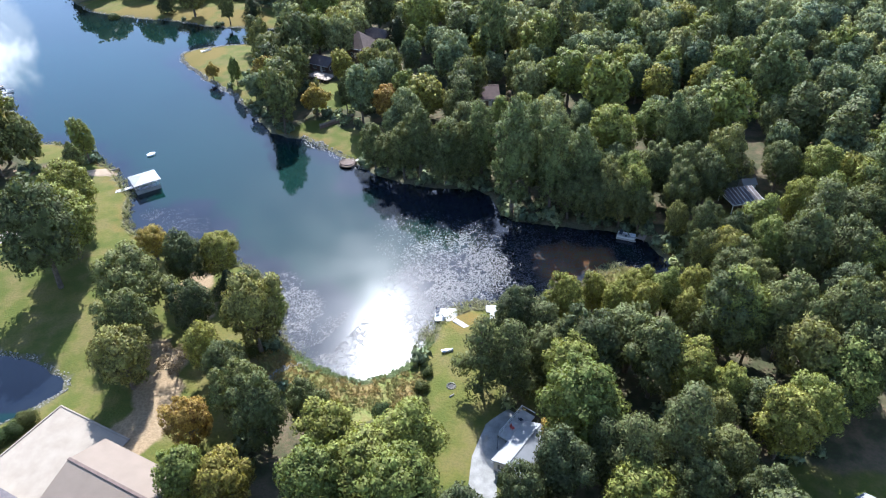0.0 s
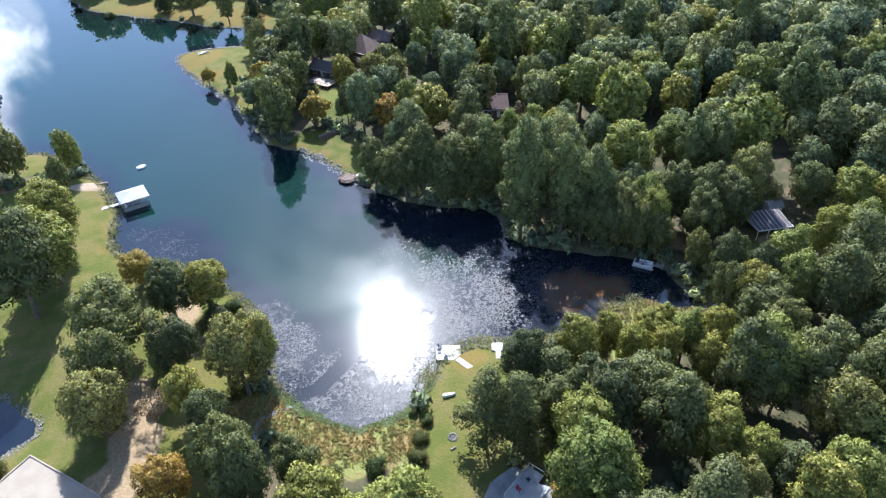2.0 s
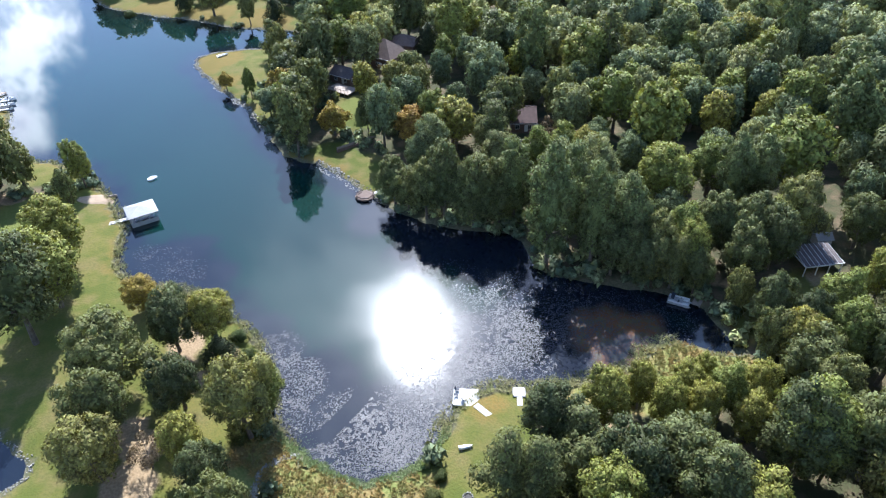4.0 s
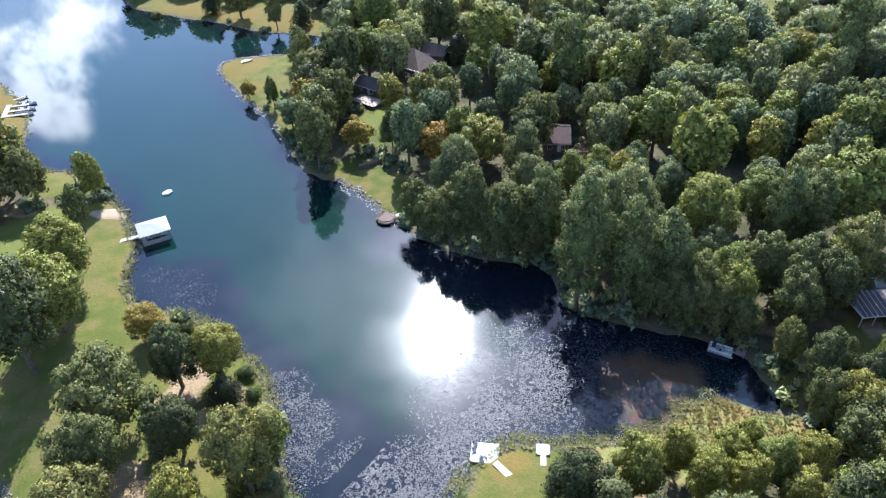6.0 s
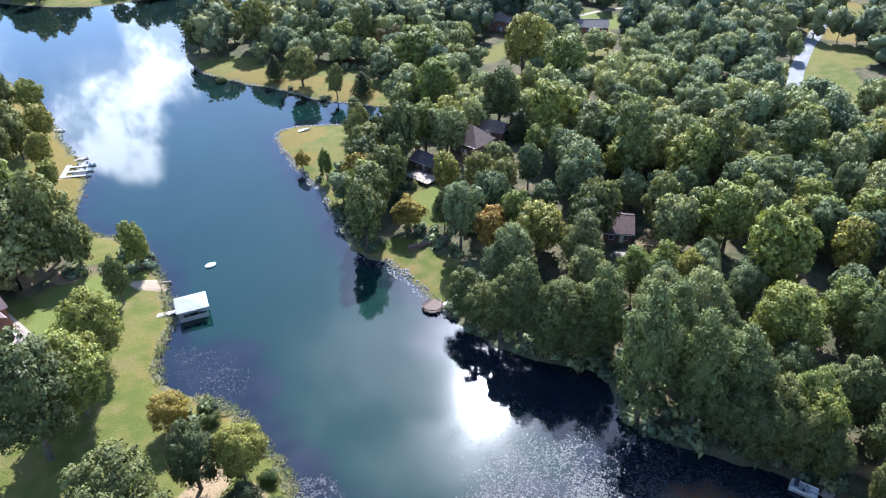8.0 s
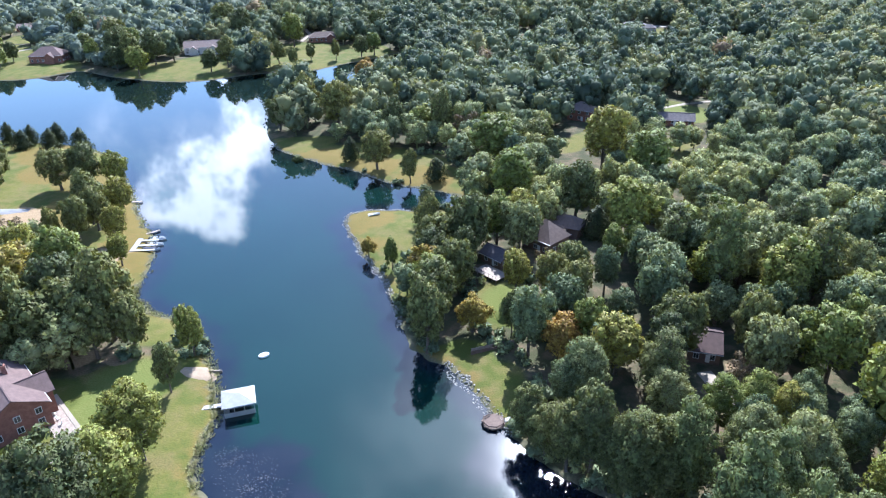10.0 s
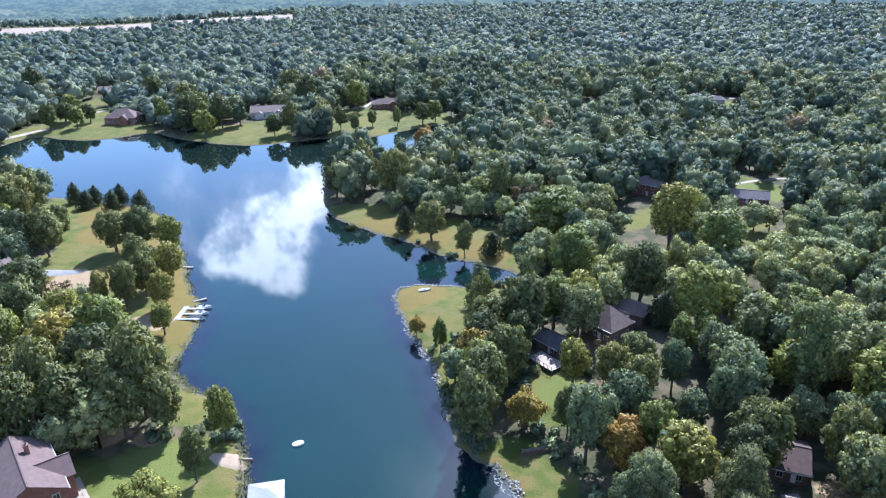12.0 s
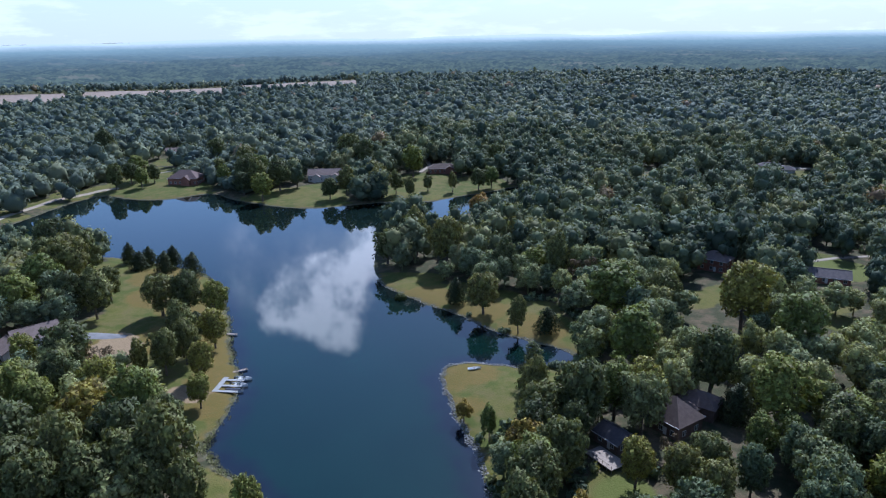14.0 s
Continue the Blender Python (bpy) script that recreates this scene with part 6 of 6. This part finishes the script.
# ---- the far country: wooded ridges out to the horizon ----
def far_material():
    mat, n = material("far_country")
    geo = n.add("ShaderNodeNewGeometry")
    pos = geo.outputs["Position"]
    way = n.add("ShaderNodeAttribute", attribute="away").outputs["Fac"]
    lumps, belts = n.noise(pos, 0.02, 5.0, 0.65), n.noise(n.add("ShaderNodeMapping", {0: pos, 3: (0.6, 1.6, 1.0)}).outputs[0], 0.0042, 4.0)
    tone = n.mix(n.ramp(lumps, 0.4, 0.62), rgb(0.03, 0.055, 0.035), rgb(0.15, 0.19, 0.1))
    tone = n.mix(n.math("MULTIPLY", n.ramp(belts, 0.6, 0.66), 0.75), tone, rgb(0.3, 0.27, 0.17))
    # aerial haze put into the colour: a glow, paler and bluer with distance
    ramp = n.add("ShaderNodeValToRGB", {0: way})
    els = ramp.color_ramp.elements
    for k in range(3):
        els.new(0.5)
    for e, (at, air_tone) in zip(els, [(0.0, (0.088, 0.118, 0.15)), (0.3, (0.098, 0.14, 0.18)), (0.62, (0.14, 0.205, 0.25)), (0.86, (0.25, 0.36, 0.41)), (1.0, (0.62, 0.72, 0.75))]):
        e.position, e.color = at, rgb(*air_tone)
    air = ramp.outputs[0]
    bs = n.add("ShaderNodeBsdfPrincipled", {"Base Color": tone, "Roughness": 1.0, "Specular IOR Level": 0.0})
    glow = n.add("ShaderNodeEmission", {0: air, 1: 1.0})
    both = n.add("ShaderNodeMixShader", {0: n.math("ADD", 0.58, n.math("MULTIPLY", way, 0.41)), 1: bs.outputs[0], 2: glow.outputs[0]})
    finish(n, both.outputs[0])
    return mat


def far_country():
    """A fan of low wooded hills far behind the woods, lumpy with distant crowns."""
    rr = np.random.RandomState(77)
    radii = np.concatenate([np.linspace(1690, 2600, 46), np.linspace(2640, 4890, 50)])
    turns = np.radians(np.linspace(-82, 48, 560))
    g, r = np.meshgrid(turns, radii)
    x, y = (r * np.sin(g)).ravel(), (r * np.cos(g)).ravel()
    p = np.column_stack([x, y])
    z = height(p, np.full(len(p), 200.0)) + 5 + rr.uniform(0, 1, len(p)) ** 1.5 * np.interp(r.ravel(), [1690, 4900], [12, 3])
    z = z + np.where(np.isclose(r.ravel(), radii[0]), -14, 0)
    nx, ny = len(turns), len(radii)
    i, j = np.meshgrid(np.arange(nx - 1), np.arange(ny - 1))
    a = (j * nx + i).ravel()
    tris = np.concatenate([np.column_stack([a, a + nx, a + 1]), np.column_stack([a + 1, a + nx, a + nx + 1])])
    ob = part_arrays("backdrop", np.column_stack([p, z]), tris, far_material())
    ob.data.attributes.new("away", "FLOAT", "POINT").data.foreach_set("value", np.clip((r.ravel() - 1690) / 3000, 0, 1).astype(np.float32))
    return tagged(ob, "hazy blue wooded country reaching the horizon", "distance", kind="structure")


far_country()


# ---- water plants, stones, reeds and shrubs ----
def pad_material():
    mat, n = material("lily_pads")
    geo = n.add("ShaderNodeNewGeometry")
    tone = n.mix(geo.outputs["Random Per Island"], rgb(0.016, 0.018, 0.022), rgb(0.06, 0.058, 0.065))
    bs = n.add("ShaderNodeBsdfPrincipled", {"Base Color": tone, "Roughness": n.math("ADD", 0.36, n.math("MULTIPLY", geo.outputs["Random Per Island"], 0.3)), "IOR": 1.33})
    finish(n, bs.outputs[0])
    return mat


def lily_pads():
    """Floating leaves, each a ragged six-sided pad, thick in the cove and in trails off the banks."""
    rr = np.random.RandomState(8)
    spots = [(-19, 99, 9, 1.0), (-12, 103, 9, 1.0), (-22, 105, 6, 0.7), (-35, 112, 7, 0.9), (-39, 120, 5, 0.8), (-33, 104, 4, 0.8), (-3, 114, 9, 0.75), (6, 120, 10, 0.6), (14, 126, 10, 0.55), (0, 128, 12, 0.6), (-8, 120, 8, 0.6), (22, 124, 8, 0.5), (-7, 138, 12, 0.16), (12, 136, 11, 0.32), (30, 132, 9, 0.4), (38, 131, 7, 0.35), (-28, 97, 5, 0.6), (-10, 97, 6, 0.9), (-72, 147, 6, 0.12), (-66, 143, 5, 0.18), (-78, 150, 3, 0.2), (-5, 108, 6, 0.8), (22, 132, 8, 0.35)]
    pts = []
    for x, y, r, k in spots:
        n = int(r * r * 3.1 * k * 24.0)
        a, d = rr.uniform(0, 6.283, n), r * np.sqrt(rr.uniform(0, 1, n)) * rr.uniform(0.85, 1.15, n)
        pts.append(np.column_stack([x + d * np.cos(a), y + d * np.sin(a)]))
    p = np.concatenate(pts)
    thick = 0.9 * wave(p[:, 0], p[:, 1], 0.6, 51) + 0.5 * wave(p[:, 0], p[:, 1], 6.0, 52)
    lane = np.array([(-36, 96), (-26, 101), (-22, 108), (-18, 118), (-21, 128), (-21, 128.2), (-17, 118), (-20.5, 107.5), (-25, 100), (-36, 95)], float)
    thick = np.where(signed(p, lane) < 0.9, -9, thick)
    p = p[(thick > -0.5) & (signed(p, LAKE) < -0.6)]
    n = len(p)
    s = 0.055 + 0.11 * rr.uniform(0, 1, (n, 1)) ** 1.6
    ang = rr.uniform(0, 6.283, (n, 1)) + np.linspace(0, math.tau, 5)[None, :-1]
    rad = s * rr.uniform(0.6, 1.25, (n, 4))
    tilt, dirn = rr.uniform(0, 0.11, (n, 1)), rr.uniform(0, 6.283, (n, 1))
    z = 0.035 + s * 0.25 * tilt + rad * np.cos(ang - dirn) * tilt
    ring = np.stack([p[:, :1] + rad * np.cos(ang), p[:, 1:] + rad * np.sin(ang), np.maximum(z, 0.012)], 2)
    v = ring.reshape(-1, 3)
    i = np.arange(n)[:, None] * 4
    t = np.concatenate([i + np.array([[0, k, k + 1]]) for k in range(1, 3)])
    return tagged(part_arrays("lily_pads", v, t, pad_material()), "grey-green lily pads crowding the shallow cove", "water plants", kind="stuff")


lily_pads()


def along(outline, seed, step, low, high, window):
    """Points by the banks: beside the outline, between two distances from it, inside a window of the plan."""
    rr = np.random.RandomState(seed)
    x0, x1, y0, y1 = window
    n = int((x1 - x0) * (y1 - y0) / (step * step))
    p = np.column_stack([rr.uniform(x0, x1, n), rr.uniform(y0, y1, n)])
    d = bank_distance(p)
    return p[(d > low) & (d < high)]


def stones(name, p, smin, smax, seed, label):
    rr = np.random.RandomState(seed)
    v0, f0 = ICO[1]
    z = heights(p)
    n = len(p)
    s = rr.uniform(smin, smax, (n, 1, 1)) * rr.uniform(0.7, 1.3, (n, 1, 3)) * np.array([1, 1, 0.65])
    v = v0[None] * s * rr.uniform(0.8, 1.15, (n, len(v0), 1)) + np.column_stack([p, np.maximum(z, -0.12) + 0.05])[:, None]
    t = f0[None] + (np.arange(n) * len(v0))[:, None, None]
    return tagged(part_arrays(name, v.reshape(-1, 3), t.reshape(-1, 3), ROCK), label, "stones", kind="stuff")


stones("bank_stones", np.concatenate([along(LAKE, 3, 0.45, -0.7, 1.2, (-112, -62, 200, 285)), along(LAKE, 4, 0.5, -1.8, 1.6, (-46, -24, 172, 194)), along(LAKE, 6, 0.7, -0.3, 0.8, (-175, -64, 285, 325))]), 0.13, 0.32, 9, "pale rip-rap stones along the banks")


def blade_material(name, a, b):
    mat, n = material(name)
    geo = n.add("ShaderNodeNewGeometry")
    patch = n.noise(geo.outputs["Position"], 0.25, 3.0)
    fac = n.math("ADD", n.math("MULTIPLY", geo.outputs["Random Per Island"], 0.5), n.math("MULTIPLY", n.ramp(patch, 0.35, 0.65), 0.5))
    tone = n.mix(fac, rgb(*a), rgb(*b))
    bs = n.add("ShaderNodeBsdfPrincipled", {"Base Color": tone, "Roughness": 0.8, "Specular IOR Level": 0.2})
    tr = n.add("ShaderNodeBsdfTranslucent", {0: tone})
    finish(n, n.add("ShaderNodeMixShader", {0: 0.42, 1: bs.outputs[0], 2: tr.outputs[0]}).outputs[0])
    return mat


def tufts(name, p, hmin, hmax, mat, seed, label, blades=6, wide=0.07):
    """Tufts of upright blades, leaning outwards."""
    rr = np.random.RandomState(seed)
    z = np.maximum(heights(p), -0.25)
    n = len(p)
    base = np.repeat(np.column_stack([p, z]), blades, 0)
    m = n * blades
    a = rr.uniform(0, 6.283, m)
    h = rr.uniform(hmin, hmax, m)
    out = np.column_stack([np.cos(a), np.sin(a), np.zeros(m)])
    side = np.column_stack([-np.sin(a), np.cos(a), np.zeros(m)]) * (wide * rr.uniform(0.6, 1.4, m))[:, None]
    foot = base + out * 0.12
    mid_ = foot + out * (0.45 * h)[:, None] + np.array([0, 0, 1]) * (0.6 * h)[:, None]
    tip = foot + out * (0.95 * h)[:, None] + np.array([0, 0, 1]) * (0.85 * h)[:, None]
    v = np.stack([foot - side * 0.6, foot + side * 0.6, mid_ + side, mid_ - side, tip], 1).reshape(-1, 3)
    i = np.arange(m)[:, None] * 5
    t = np.concatenate([i + np.array([[0, 1, 2]]), i + np.array([[0, 2, 3]]), i + np.array([[3, 2, 4]])])
    return tagged(part_arrays(name, v, t, mat), label, "plants", kind="stuff")


REED = blade_material("reeds", (0.2, 0.22, 0.07), (0.34, 0.3, 0.15))
RUST = blade_material("rusty_marsh_grass", (0.17, 0.2, 0.06), (0.33, 0.21, 0.075))
FRESH = blade_material("bright_water_weed", (0.17, 0.24, 0.08), (0.27, 0.3, 0.14))
edge = np.concatenate([along(LAKE, 12, 0.55, -1.6, 1.2, (-70, -30, 98, 142)), along(LAKE, 13, 0.6, -1.4, 1.0, (-150, -78, 138, 200)), along(LAKE, 14, 0.5, -2.2, 1.0, (-10, 40, 100, 128)), along(LAKE, 15, 0.9, -1.0, 0.9, (-250, -140, 196, 300))])
tufts("reeds", edge, 0.35, 0.8, REED, 61, "pale green and straw-coloured reeds along the banks")
marsh_pts = np.concatenate([along(LAKE, 16, 0.62, 1.0, 9.0, (-42, -4, 80, 104)), along(LAKE, 17, 0.7, 0.3, 8.0, (24, 56, 108, 128))])
marsh_pts = marsh_pts[discs(marsh_pts, MARSH, 4.0) > 0.4]
tufts("marsh_grass", marsh_pts, 0.3, 0.65, RUST, 62, "rusty and yellow marsh grass behind the cove", 7, 0.09)
weed = along(LAKE, 18, 0.26, -3.6, 1.3, (-34, -4, 88, 104))
tufts("water_weed", weed, 0.14, 0.34, FRESH, 63, "bright green weed in the shallow cove's edge", 6, 0.08)

# shrubs on the south-west bank and round the marsh (x, y, radius)
SHRUBS = [(-52, 128, 1.8), (-47, 122, 1.9), (-44, 117, 1.6), (-43, 112, 1.7), (-57, 130, 1.6), (-63, 132, 1.8), (-40, 98, 1.9), (-5, 92, 1.3), (-6, 88, 1.6), (-6.5, 84, 1.8), (-7, 80, 2.0), (-13, 82, 2.0), (-20, 81, 1.7), (46, 113, 2.0), (28, 110, 2.0), (52, 112, 2.2), (-76, 81.2, 2.1), (-77.5, 78.8, 2.1), (-79, 76.6, 2.1), (-80.5, 74.4, 2.1), (-72, 136, 1.5), (-66, 135, 1.6), (-50, 119, 1.5), (-90, 205, 1.0), (56, 116, 2.4), (-56, 125, 1.6)]
for k, ((x, y, r), z) in enumerate(zip(SHRUBS, heights([s[:2] for s in SHRUBS]))):
    plant(x, y, z, r * 1.15, "s", k)

walk_at = np.linspace(0, 1, 420)[:, None]
bow = (1 - walk_at) ** 2 * np.array([[-29.5, 96.0]]) + 2 * walk_at * (1 - walk_at) * np.array([[-36.5, 93.5]]) + walk_at ** 2 * np.array([[-34.0, 86.0]])
bow = bow + np.random.RandomState(19).normal(size=bow.shape) * 0.3
stones("stone_path", bow, 0.1, 0.2, 20, "pale stones in a curved path by the cove")
stones("pond_stones", along(POND, 5, 0.42, -0.2, 1.1, (-124, -68, 76, 106)), 0.08, 0.2, 10, "pale stones round the pond")


def stubble_field(name, g0, g1, r0, r1):
    """A pale field beyond the woods, laid over the ground."""
    gs, rs = np.radians(np.linspace(g0, g1, 24)), np.linspace(r0, r1, 18)
    g, r = np.meshgrid(gs, rs)
    p = np.column_stack([(r * np.sin(g)).ravel(), (r * np.cos(g)).ravel()])
    z = height(p, np.full(len(p), 160.0)) + 1.2
    i, j = np.meshgrid(np.arange(23), np.arange(17))
    a = (j * 24 + i).ravel()
    tris = np.concatenate([np.column_stack([a, a + 24, a + 1]), np.column_stack([a + 1, a + 24, a + 25])])
    ob = part_arrays(name, np.column_stack([p, z]), tris[:, ::-1], STUBBLE)
    return tagged(ob, "pale harvested field beyond the woods", "field", kind="structure")


STUBBLE = plain("stubble", (0.19, 0.14, 0.1), (0.26, 0.195, 0.145), 0.01, 0.95)
for k, spot in enumerate(FIELDS):
    stubble_field("field_%d" % (k + 1), *spot)
